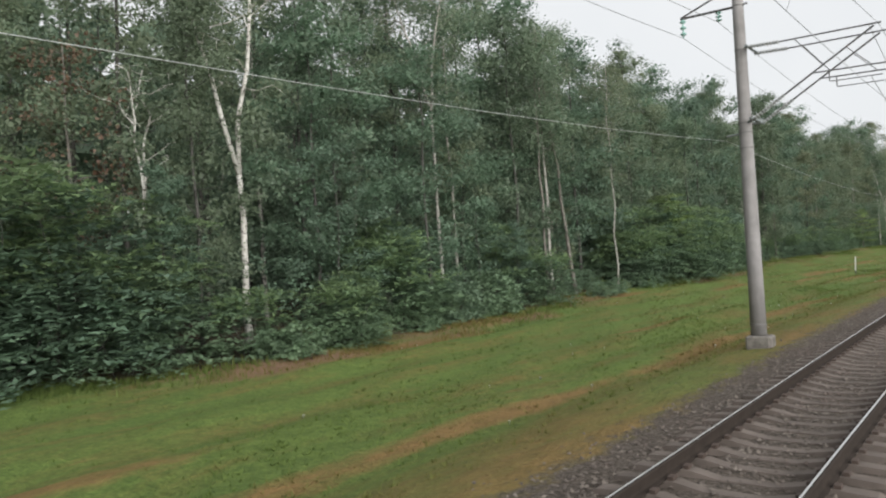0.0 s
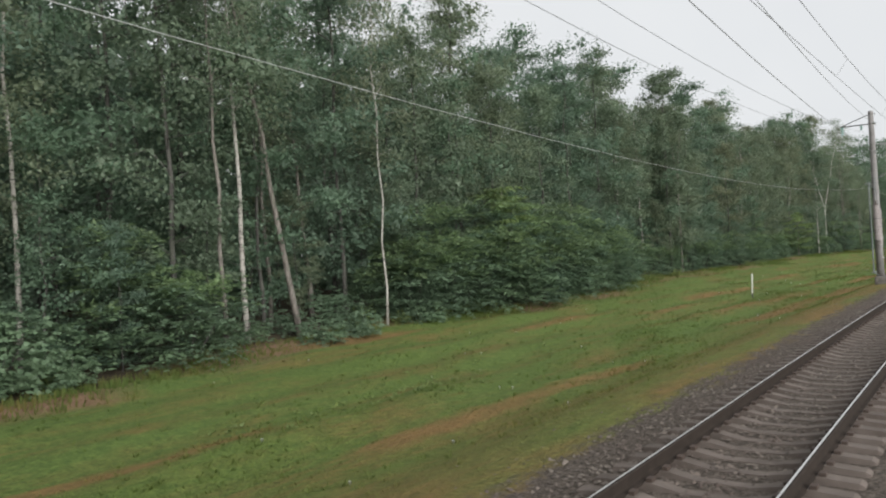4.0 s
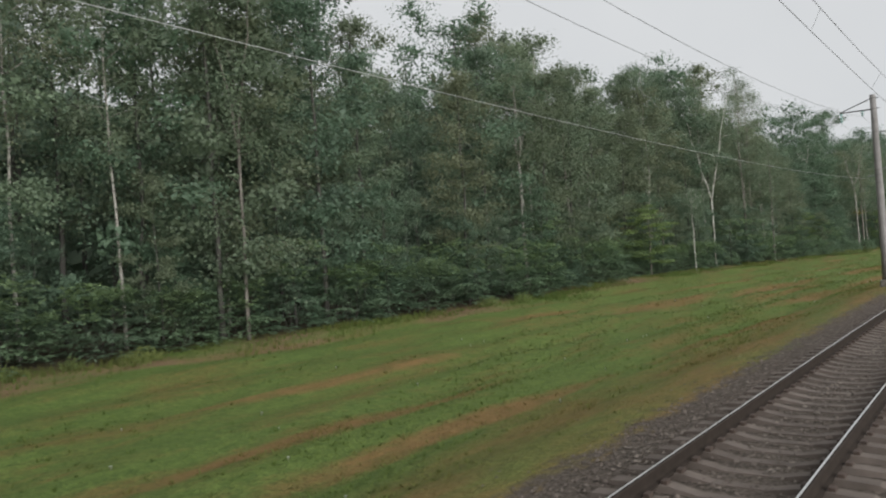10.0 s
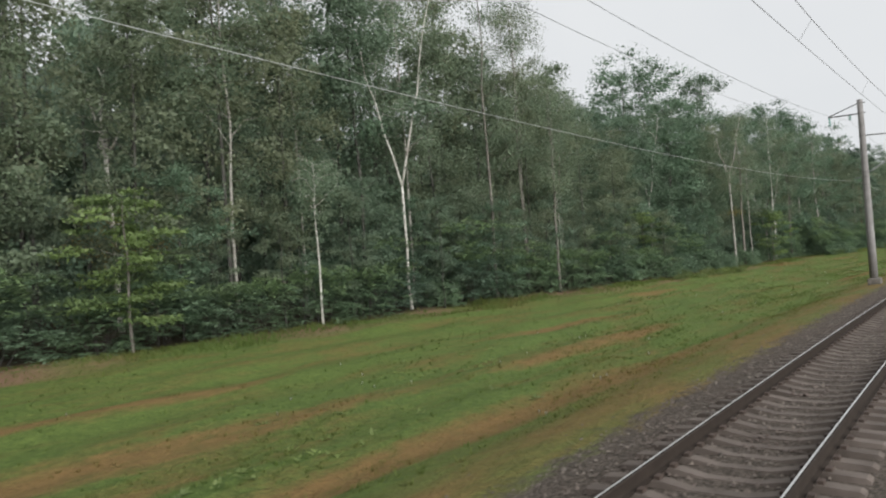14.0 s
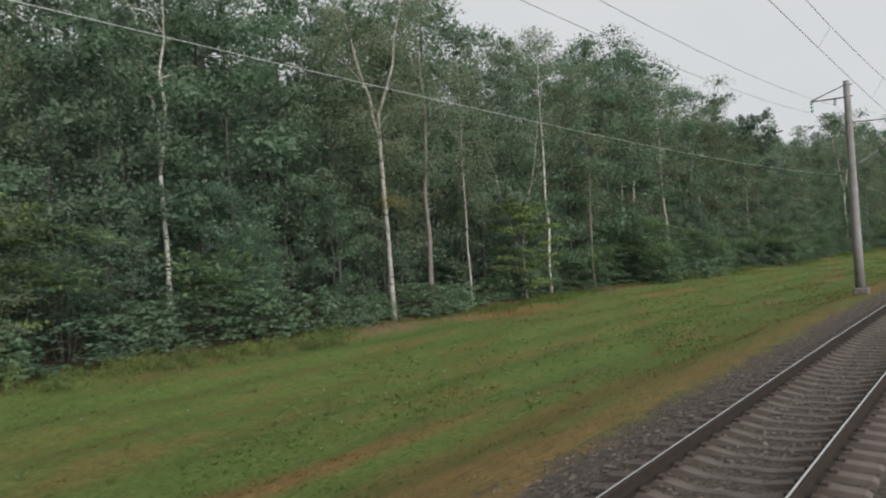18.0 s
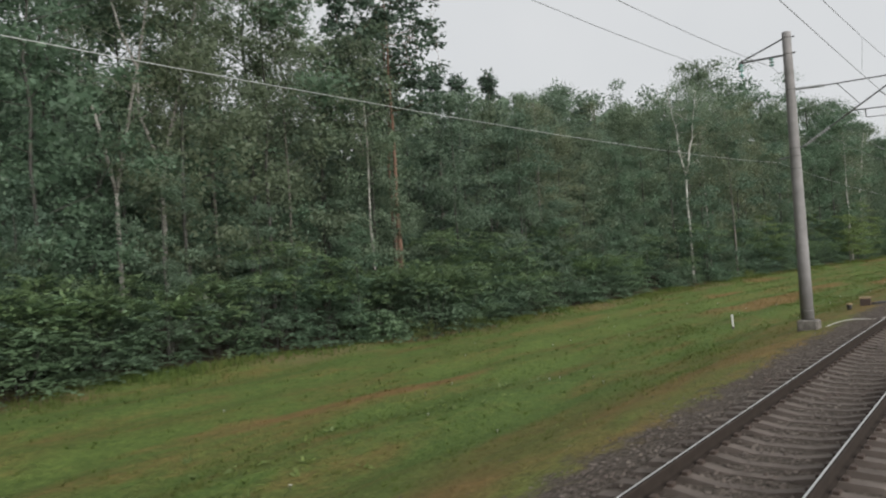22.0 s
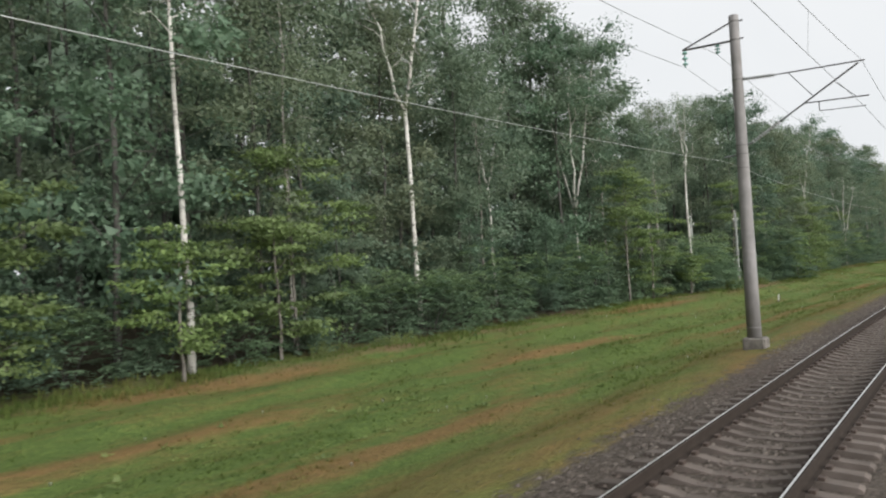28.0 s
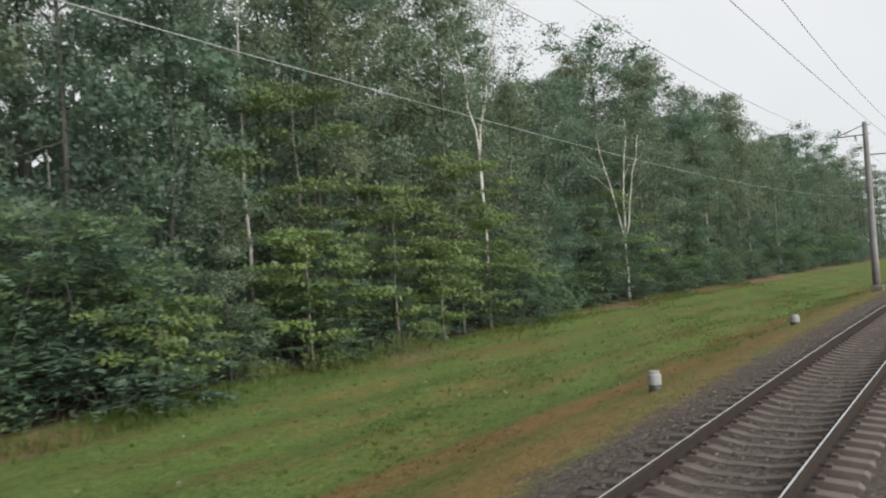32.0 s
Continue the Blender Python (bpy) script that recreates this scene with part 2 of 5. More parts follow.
def turf_colour(s):
    """Mown verge: green with straw-brown strips that run along the line, bare litter at the wood's edge, ballast beside the track."""
    along, across = s.attr("along"), s.attr("across")
    strip = s.joinxyz(s.math("MULTIPLY", along, 0.16), s.math("MULTIPLY", across, 0.62))
    fine = s.joinxyz(s.math("MULTIPLY", along, 1.3), s.math("MULTIPLY", across, 2.2))
    a = s.noise(1.0, 4.0, strip, 0.6)
    b = s.noise(1.0, 8.0, fine, 0.72)
    green = s.mix(s.step(b, 0.3, 0.7), (0.072, 0.128, 0.025), (0.135, 0.208, 0.047))
    green = s.mix(s.step(s.noise(0.25, 3.0, strip), 0.4, 0.65), green, s.mix(0.5, green, (0.06, 0.14, 0.035)))
    straw = s.mix(b, (0.135, 0.095, 0.03), (0.215, 0.14, 0.048))
    c = s.mix(s.math("MULTIPLY", s.step(s.math("ADD", a, s.math("MULTIPLY", b, 0.35)), 0.62, 0.82), 0.8), green, straw)
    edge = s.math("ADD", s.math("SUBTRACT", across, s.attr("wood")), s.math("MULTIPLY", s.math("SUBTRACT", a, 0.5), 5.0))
    speck = s.noise(4.5, 6.0, s.world_place(), 0.75)
    tuft = s.noise(14.0, 4.0, s.world_place(), 0.7)
    c = s.mix(s.step(tuft, 0.4, 0.66), s.mix(0.38, c, (0.02, 0.035, 0.01)), s.mix(0.32, c, (0.22, 0.28, 0.075)))
    c = s.mix(s.step(speck, 0.35, 0.68), s.mix(0.42, c, (0.03, 0.05, 0.012)), s.mix(0.22, c, (0.22, 0.25, 0.07)))
    near = s.math("ADD", across, s.math("MULTIPLY", s.math("SUBTRACT", b, 0.5), 2.2))
    mottle = s.math("ADD", s.math("MULTIPLY", b, 0.6), s.math("MULTIPLY", tuft, 0.5))
    c = s.mix(s.math("MULTIPLY", s.math("MULTIPLY", s.step(near, 8.4, 5.9), s.step(a, 0.25, 0.6)), 0.8), c, s.mix(s.step(mottle, 0.35, 0.75), (0.095, 0.066, 0.024), (0.245, 0.16, 0.062)))
    dry = s.math("ADD", s.attr("dry"), s.math("MULTIPLY", s.math("SUBTRACT", s.math("ADD", a, b), 1.0), 1.5))
    c = s.mix(s.math("MULTIPLY", s.step(dry, 0.1, 0.95), 0.78), c, s.mix(s.step(mottle, 0.35, 0.75), (0.11, 0.062, 0.026), (0.29, 0.165, 0.07)))
    bare = s.math("MULTIPLY", s.step(edge, -1.2, 0.3), s.step(s.noise(0.13, 2.0, s.joinxyz(along, s.math("MULTIPLY", across, 0.6))), 0.42, 0.58))
    c = s.mix(bare, c, s.mix(b, (0.13, 0.078, 0.05), (0.24, 0.155, 0.10)))
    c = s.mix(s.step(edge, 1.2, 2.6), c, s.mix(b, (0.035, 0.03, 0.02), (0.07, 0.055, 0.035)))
    return c, b, near


def ground_material():
    s = Shade("turf", 0.95, 0.0, 0.2)
    c, b, near = turf_colour(s)
    grit = s.noise(22.0, 3.0, s.world_place())
    stones = s.mix(s.step(grit, 0.35, 0.65), (0.045, 0.037, 0.030), (0.13, 0.108, 0.09))
    bed = s.math("MULTIPLY", s.step(near, 5.0, 4.5), s.step(near, -6.4, -5.6))
    c = s.mix(bed, c, stones)
    s.bump(s.math("ADD", b, s.math("MULTIPLY", s.noise(9.0, 5.0, s.world_place()), 0.8)), 1.0, 0.12)
    return s.colour(c)


def blade_material():
    s = Shade("grass_blade", 0.7, 0.0, 0.25)
    c, b, near = turf_colour(s)
    c = s.mix(s.island(), s.mix(0.1, c, (0.03, 0.055, 0.012)), s.mix(0.4, c, (0.21, 0.28, 0.08)))
    s.colour(c)
    t = s.n.new("ShaderNodeBsdfTranslucent")
    s.l.new(c, t.inputs["Color"])
    m = s.n.new("ShaderNodeMixShader")
    m.inputs[0].default_value = 0.5
    s.l.new(s.b.outputs[0], m.inputs[1])
    s.l.new(t.outputs[0], m.inputs[2])
    s.l.new(m.outputs[0], s.n["Material Output"].inputs["Surface"])
    return s.m


TURF, BLADE = ground_material(), blade_material()


# ---- mesh tools ----
class Geo:
    """Collects tubes, boxes and lathe shapes into one mesh."""

    def __init__(self):
        self.v, self.f, self.mi = [], [], []

    def add(self, verts, faces, mat=0):
        k = len(self.v)
        self.v.extend([tuple(p) for p in verts])
        self.f.extend([tuple(i + k for i in f) for f in faces])
        self.mi.extend([mat] * len(faces))
        return self

    def tube(self, pts, radii, n=6, cap=True, mat=0):
        pts = [Vector(p) for p in pts]
        if not isinstance(radii, (list, tuple)):
            radii = [radii] * len(pts)
        verts, faces, side = [], [], None
        for i, p in enumerate(pts):
            way = (pts[min(i + 1, len(pts) - 1)] - pts[max(i - 1, 0)]).normalized()
            if side is None:
                side = way.orthogonal().normalized()
            side = (side - way * side.dot(way)).normalized()
            up = way.cross(side)
            for j in range(n):
                a = 2 * math.pi * j / n
                verts.append(p + (side * math.cos(a) + up * math.sin(a)) * radii[i])
        for i in range(len(pts) - 1):
            for j in range(n):
                faces.append((i * n + j, i * n + (j + 1) % n, (i + 1) * n + (j + 1) % n, (i + 1) * n + j))
        if cap:
            faces.append(tuple(reversed(range(n))))
            faces.append(tuple(range((len(pts) - 1) * n, len(pts) * n)))
        return self.add(verts, faces, mat)

    def box(self, c, size, bevel=0.0, m=None, mat=0, top=1.0):
        """A box with chamfered upright edges; top narrows its upper face."""
        hx, hy, hz = size[0] / 2, size[1] / 2, size[2] / 2
        b = min(bevel, hx * 0.9, hy * 0.9)
        ring = [(hx - b, -hy), (hx, -hy + b), (hx, hy - b), (hx - b, hy), (-hx + b, hy), (-hx, hy - b), (-hx, -hy + b), (-hx + b, -hy)] if b else \
            [(hx, -hy), (hx, hy), (-hx, hy), (-hx, -hy)]
        n = len(ring)
        levels = [(-hz, 1.0), (hz - b * 0.8, top), (hz, top * (1 - b / max(hx, hy)))] if b else [(-hz, 1.0), (hz, top)]
        verts = [(x * k, y * k, z) for z, k in levels for x, y in ring]
        faces = [(i * n + j, i * n + (j + 1) % n, (i + 1) * n + (j + 1) % n, (i + 1) * n + j) for i in range(len(levels) - 1) for j in range(n)]
        faces += [tuple(reversed(range(n))), tuple(range((len(levels) - 1) * n, len(levels) * n))]
        t = (m or Matrix()) if m is not None else Matrix.Translation(c)
        return self.add([t @ Vector(v) for v in verts], faces, mat)

    def lathe(self, base, profile, n=12, axis=(0, 0, 1), mat=0):
        """profile: (height, radius) from base along axis."""
        way = Vector(axis).normalized()
        return self.tube_exact([Vector(base) + way * h for h, r in profile], [max(r, 0.001) for h, r in profile], way, n, mat)

    def tube_exact(self, pts, radii, way, n, mat=0):
        side = way.orthogonal().normalized()
        up = way.cross(side)
        verts = [p + (side * math.cos(2 * math.pi * j / n) + up * math.sin(2 * math.pi * j / n)) * r for p, r in zip(pts, radii) for j in range(n)]
        faces = [(i * n + j, i * n + (j + 1) % n, (i + 1) * n + (j + 1) % n, (i + 1) * n + j) for i in range(len(pts) - 1) for j in range(n)]
        faces += [tuple(reversed(range(n))), tuple(range((len(pts) - 1) * n, len(pts) * n))]
        return self.add(verts, faces, mat)

    def mesh(self, name, *mats, smooth=False):
        me = bpy.data.meshes.new(name)
        me.from_pydata(self.v, [], self.f)
        for m in mats:
            me.materials.append(m)
        if len(mats) > 1:
            me.polygons.foreach_set("material_index", self.mi)
        if smooth:
            me.polygons.foreach_set("use_smooth", [True] * len(self.f))
        me.update()
        return me


def fast_mesh(name, verts, faces, mat, attrs=()):
    """A mesh of alike faces (all with the same number of corners) from arrays."""
    me = bpy.data.meshes.new(name)
    nf, k = faces.shape
    me.vertices.add(len(verts))
    me.vertices.foreach_set("co", np.ascontiguousarray(verts, dtype=np.float32).ravel())
    me.loops.add(nf * k)
    me.loops.foreach_set("vertex_index", np.ascontiguousarray(faces, dtype=np.int32).ravel())
    me.polygons.add(nf)
    me.polygons.foreach_set("loop_start", np.arange(0, nf * k, k, dtype=np.int32))
    for key, values in attrs:
        a = me.attributes.new(key, "FLOAT", "POINT")
        a.data.foreach_set("value", np.ascontiguousarray(values, dtype=np.float32))
    me.materials.append(mat)
    me.update(calc_edges=True)
    me.validate()
    return me


def thing(name, m, label, category, group="", kind=""):
    ob = new(name)
    ob.empty_display_size = 0.2
    ob.matrix_world = m
    return tagged(ob, label, category, group, kind)


def part(name, mesh, parent, label=""):
    ob = new(name, mesh)
    ob.parent = parent
    return tagged(ob, label)


# ---- ground ----
def lie(d):
    """Height of the ground across the line."""
    return float(np.interp(d, *LIE))


LIE = ((-400, -14, -8, -3, 4.15, 4.75, 5.5, 6.3, 7.2, 8.7, 12, 15, 20, 24, 28, 34, 60, 400),
       (-3.0, -3.0, -0.9, -0.245, -0.245, -0.275, -0.33, -0.47, -0.72, -0.97, -1.05, -1.10, -0.95, -0.72, -0.35, -0.1, 0.4, 3.0))
WOOD = ((-100, 9.8, 15.5, 35.2, 49.8, 61.9, 87.3, 122.2, 135.5, 176, 211.6, 234, 270, 285.1, 321, 360.9, 379.1, 406.7, 418, 428.9, 439, 458.9, 516.8, 900),
        (21, 22, 19.6, 20.8, 24.4, 21.8, 25.6, 25.3, 27.2, 24.7, 23.4, 24.1, 22, 21.6, 22.4, 21.3, 20.3, 19.7, 19.6, 17.6, 18.5, 20, 20.5, 20.5))


def wood_edge(s):
    return np.interp(s, *WOOD)


DRY = ((17.5, 19.8, 5, 1.3), (23, 19.6, 5, 1.0), (28, 21.2, 5, 1.0), (45, 22.3, 5, 1.1), (62, 14.8, 4, 0.8), (58, 8.3, 6, 0.9), (55, 17.5, 4, 0.8), (30, 13, 5, 0.5), (38, 9, 8, 0.6), (88, 12, 6, 0.8), (93, 17, 6, 0.7),
       (90, 9.3, 6, 0.7), (119.5, 17.0, 7, 1.5), (112, 21.2, 4, 0.8), (105, 8.2, 9, 0.8), (122, 9.5, 8, 1.0), (133, 14.3, 9, 1.3), (136, 19.5, 6, 0.9), (141, 8.2, 14, 1.1), (151, 12.2, 8, 0.9), (158, 17, 7, 0.8),
       (176, 20.5, 5, 0.7), (190, 9.5, 9, 0.7), (218, 22.2, 7, 1.2), (233, 19.5, 6, 0.6), (243, 11.5, 6, 0.6), (258, 14.5, 7, 0.7), (291, 12.8, 10, 1.5), (305, 13, 7, 1.0), (299, 17.8, 5, 0.6), (318, 20.4, 6, 0.8),
       (338, 12, 7, 0.6), (362, 20.2, 7, 1.0), (372, 14, 8, 0.7), (395, 19, 8, 0.9), (385, 9, 9, 0.7), (416, 9.6, 7, 0.7), (432, 7.6, 14, 0.9), (452, 8.0, 12, 0.9), (446, 17.0, 6, 0.7),
       (352, 15, 9, 0.9), (358, 9.5, 9, 0.8), (349, 19, 6, 0.7), (66, 11, 7, 0.7), (68, 8.0, 9, 0.9), (76, 16, 7, 0.7), (4, 13, 6, 0.6), (12, 9, 8, 0.6), (24, 8, 9, 0.7), (128, 12, 7, 0.6), (312, 9, 9, 0.8))


def dry_of(s, d):
    """How withered the grass is: long dry patches in the verge."""
    w = np.zeros_like(s)
    for a, b, long, wide in DRY:
        w = np.maximum(w, 1.15 - ((s - a) / long) ** 2 - ((d - b + 0.08 * (s - a)) / wide) ** 2)
    return np.clip(w, 0, 1)


def hump(s, d):
    """Small unevenness of the verge."""
    w = np.clip((d - 5.5) / 3, 0, 1)
    dip = -0.3 * np.exp(-((s - 404) / 13) ** 2) * np.exp(-((d - 13) / 3.5) ** 2)
    return dip + w * (0.07 * np.sin(s * 0.37 + d * 0.9) * np.sin(s * 0.11 - d * 0.5) + 0.04 * np.sin(s * 0.9 - d * 1.7) + 0.05 * np.sin(d * 2.1 + s * 0.04))


def land(s, d):
    return np.interp(d, *LIE) + hump(s, d)


def build_ground():
    ss = np.concatenate([np.linspace(-400, -40, 13), np.arange(-30, 640, 1.25), np.linspace(650, 1200, 23)])
    dd = np.concatenate([[-400, -200, -100, -40, -14, -11, -8, -5, -3, 0, 2, 3.4], np.arange(4.1, 9, 0.3), np.arange(9.2, 26, 0.4), [26.5, 27.3, 28.1, 29], [31, 33, 36, 40, 46, 55, 70, 100, 180, 400]])
    s, d = [a.ravel() for a in np.meshgrid(ss, dd, indexing="ij")]
    v = on_line_np(s, d, land(s, d))
    n = len(dd)
    i, j = [a.ravel() for a in np.meshgrid(np.arange(len(ss) - 1), np.arange(n - 1), indexing="ij")]
    f = np.stack([i * n + j, i * n + j + 1, (i + 1) * n + j + 1, (i + 1) * n + j], -1)
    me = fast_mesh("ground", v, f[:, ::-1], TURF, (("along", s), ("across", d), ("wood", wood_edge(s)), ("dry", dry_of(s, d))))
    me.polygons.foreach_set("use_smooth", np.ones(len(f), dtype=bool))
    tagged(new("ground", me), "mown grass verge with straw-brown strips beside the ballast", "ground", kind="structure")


build_ground()


# ---- track ----
RAIL_FAR, RAIL_NEAR, TRACK_MID = 3.344, 1.749, 2.546


def sweep(profile, s0, s1, step, d0):
    """A profile of (across, height) corners carried along the line."""
    ss = np.arange(s0, s1 + 0.01, step)
    g, n = Geo(), len(profile)
    verts = [(*on_line(float(s), d0 + a), h) for s in ss for a, h in profile]
    faces = [(i * n + j, (i + 1) * n + j, (i + 1) * n + (j + 1) % n, i * n + (j + 1) % n) for i in range(len(ss) - 1) for j in range(n)]
    g.add(verts, faces)
    return g


RAIL_SHAPE = ((-0.075, -0.18), (0.075, -0.18), (0.075, -0.168), (0.02, -0.15), (0.011, -0.13), (0.011, -0.045), (0.036, -0.036), (0.037, -0.012), (0.028, -0.002), (0.002, -0.0005), (-0.026, -0.003),
              (-0.037, -0.012), (-0.036, -0.036), (-0.011, -0.045), (-0.011, -0.13), (-0.02, -0.15), (-0.075, -0.168))
track = thing("railway_track", spot(0, TRACK_MID), "single railway track with steel rails on concrete sleepers", "railway track", kind="structure")
track.matrix_world = Matrix()
for d0 in (RAIL_FAR, RAIL_NEAR):
    g = sweep(RAIL_SHAPE, -20, 600, 2.5, d0)
    g.mi = [1 if i % len(RAIL_SHAPE) == 8 else 0 for i in range(len(g.f))]
    part("rail", g.mesh("rail", RAIL_SIDE, RAIL_TOP), track, "worn steel rail with a bright running surface")


# ---- trees and shrubs ----
def leaves(name, centres, way, length, width, mat, rng, droop=0.0, flat=0.4, core=None, face=None, lay=0.9):
    """One leaf at each centre; way: the rough direction in which it points; face: the way its clump faces."""
    n = len(centres)
    way = way + rng.normal(0, 0.55, (n, 3))
    way[:, 2] -= droop
    way /= np.linalg.norm(way, axis=1)[:, None] + 1e-9
    nrm = rng.normal(0, 0.55, (n, 3))
    nrm[:, 2] += flat
    if face is not None:
        nrm += face * lay
    side = np.cross(way, nrm)
    side /= np.linalg.norm(side, axis=1)[:, None] + 1e-9
    size = rng.uniform(0.6, 1.3, n)[:, None]
    a, b = way * size * length / 2, side * size * width / 2
    v = np.stack([centres - a * 0.7 + b * 0.9, centres + a, centres - a * 0.5 - b], 1).reshape(-1, 3)
    if core is not None:
        v = np.concatenate([v, core])
    return fast_mesh(name, v, np.arange(len(v)).reshape(-1, 3), mat)


OCTA = np.array([(0, 2, 4), (2, 1, 4), (1, 3, 4), (3, 0, 4), (2, 0, 5), (1, 2, 5), (3, 1, 5), (0, 3, 5)])


def cores(centres, radii, rng, squash=0.62):
    """Small ragged clumps of inner foliage, eight loose faces each."""
    n = len(centres)
    base = np.array([(1, 0, 0), (-1, 0, 0), (0, 1, 0), (0, -1, 0), (0, 0, 1), (0, 0, -1)], float)
    v = base[None] * rng.uniform(0.7, 1.3, (n, 6, 1)) + rng.normal(0, 0.22, (n, 6, 3))
    v *= np.array([1, 1, squash]) * np.asarray(radii)[:, None, None]
    v += centres[:, None]
    return v[:, OCTA].reshape(-1, 3)


def ragged(centres, span, share, squash, rng):
    """Large loose inner leaves near the heart of each clump."""
    n = len(centres)
    off = rng.normal(0, 1, (n, 3))
    off *= (rng.uniform(0, share, n) / np.linalg.norm(off, axis=1) * span)[:, None] * np.array([1, 1, squash])
    k = rng.normal(0, 1, (n, 3, 3))
    v = (centres + off)[:, None] + k / np.linalg.norm(k, axis=2)[..., None] * 0.135 * span[:, None, None]
    return v.reshape(-1, 3)


def bent(p, q, rng, amount, n=5, sag=0.0):
    p, q = Vector(p), Vector(q)
    out = [p.lerp(q, i / (n - 1)) for i in range(n)]
    for i in range(1, n):
        k = i / (n - 1)
        out[i] = out[i] + Vector(rng.normal(0, amount, 3)) * (1 if i < n - 1 else 0.5) + Vector((0, 0, -sag * k * k))
    return out


def build_tree(rng, height, base, spread, leaf, leaf_mat, bark, count, radius=0.14, fork=0.0, lean=(0.0, 0.0), limbs=16, droop=0.0, rise=0.6, clump=0.55,
               bare=0.0, shape="oval", split=2, twigs=0.7, layer=0.62, tufts=3, solid=0.0):
    """Trunk mesh and crown mesh of one tree. base: height at which the crown begins; fork: height at which the trunk divides."""
    g, gb = Geo(), Geo()
    tip = Vector((lean[0] * height, lean[1] * height, height))
    stems = []
    if fork:
        f = Vector((lean[0] * fork, lean[1] * fork, fork))
        low_part = bent((0, 0, -0.25), f, rng, 0.03, 5)
        g.tube(low_part, [radius * (1.25 if i == 0 else 1.0 - 0.07 * i) for i in range(5)], 8)
        turn = rng.uniform(0, math.pi)
        for k in range(split):
            a = turn + k * 2 * math.pi / split
            end = tip * (1 - 0.08 * k) + Vector((math.cos(a), math.sin(a), 0)) * (height - fork) * rng.uniform(0.13, 0.24)
            st = bent(low_part[-1], end, rng, 0.11, 7)
            g.tube(st, [radius * 0.68 * (1 - i / 7.5) + 0.008 for i in range(7)], 6)
            stems.append(st)
        stems[0] = low_part[:-1] + stems[0]
    else:
        st = bent((0, 0, -0.25), tip, rng, 0.03 + height * 0.0015, 9)
        g.tube(st, [radius * (1.25 if i == 0 else 1 - i / 9.0) + 0.01 for i in range(9)], 8)
        stems.append(st)
    cents, ways = [], []
    for k in range(limbs):
        st = stems[k % len(stems)]
        h = base + (height - base) * ((k + rng.uniform(0, 1)) / limbs) ** 0.9
        h = min(h, height * 0.97)
        j = next((i for i in range(len(st) - 1) if st[i + 1].z >= h), len(st) - 2)
        u = (h - st[j].z) / max(st[j + 1].z - st[j].z, 0.01)
        p = st[j].lerp(st[j + 1], min(max(u, 0), 1))
        q = (h - base) / max(height - base, 0.1)
        reach = spread * {"oval": math.sin(math.pi * (0.16 + 0.76 * q)) ** 0.8, "cone": 1.05 - q, "top": 0.35 + 0.9 * math.sin(math.pi * (0.1 + 0.8 * q))}[shape] * rng.uniform(0.65, 1.15)
        a = k * 2.4 + rng.uniform(-0.5, 0.5)
        out = Vector((math.cos(a), math.sin(a), 0))
        end = p + out * reach + Vector((0, 0, reach * rise * rng.uniform(0.5, 1.3)))
        limb = bent(p, end, rng, 0.10 * reach, 5, droop * reach * 0.4)
        r = max(radius * 0.3 * (1 - 0.55 * q), 0.018)
        gb.tube(limb, [r * (1 - i / 5.5) for i in range(5)], 3, False)
        for m in range(3 - tufts, 3):
            c = limb[2 + m // 1 if m < 2 else 4].lerp(limb[4], rng.uniform(0, 0.6))
            cents.append(c)
            ways.append(out)
            if m and rng.uniform() < twigs:
                tw = c + Vector(rng.normal(0, 0.5, 3)) * reach * 0.45 + Vector((0, 0, 0.25 * reach - droop * 0.5))
                gb.tube([c, c.lerp(tw, 0.5) + Vector(rng.normal(0, 0.05, 3)), tw], [r * 0.4, r * 0.3, 0.008], 3, False)
                cents.append(tw)
                ways.append(out)
        cents.append(p.lerp(limb[2], 0.6))
        ways.append(out)
    for st in stems:
        cents += [st[-1], st[-1].lerp(st[-2], 0.5)]
        ways += [Vector((0, 0, 0.3))] * 2
    trunk, boughs = g.mesh("trunk", bark, smooth=True), gb.mesh("branching", bark, smooth=True)
    c, w = np.array([tuple(x) for x in cents]), np.array([tuple(x) for x in ways])
    keep = rng.uniform(size=len(c)) > bare
    c, w = c[keep], w[keep]
    pick = rng.integers(0, len(c), count)
    middle = np.array([0, 0, (base + height) * 0.5])
    span = rng.uniform(0.7, 1.25, len(c)) * clump * spread * 0.5
    size = span[pick][:, None]
    inner = ragged(np.repeat(c, 38, 0), np.repeat(span, 38), solid, layer, rng) if solid else None
    off = rng.normal(0, 1, (count, 3))
    off /= np.linalg.norm(off, axis=1)[:, None]
    off[:, 2] += np.where(off[:, 2] < -0.25, rng.uniform(0.0, 0.9, count), 0.0)
    off *= rng.uniform(0.25 if layer > 0.5 else 0.0, 1.0, (count, 1)) ** 0.5 * size
    off[:, 2] *= layer
    if droop:
        off[:, 2] -= rng.exponential(droop * 0.55, count)
    pos = c[pick] + off
    pos[:, 2] = np.maximum(pos[:, 2], 0.1)
    face = off / (np.linalg.norm(off, axis=1)[:, None] + 1e-6) + 0.35 * (pos - middle) / (spread + 1e-6)
    crown = leaves("crown", pos, w[pick] * 0.7 + off * 0.6, leaf, leaf * 0.62, leaf_mat, rng, droop * 0.8 + 0.15, 0.7 if layer > 0.5 else 1.6, inner, face * (1 if layer > 0.5 else 0.3), 1.7)
    return trunk, crown, boughs


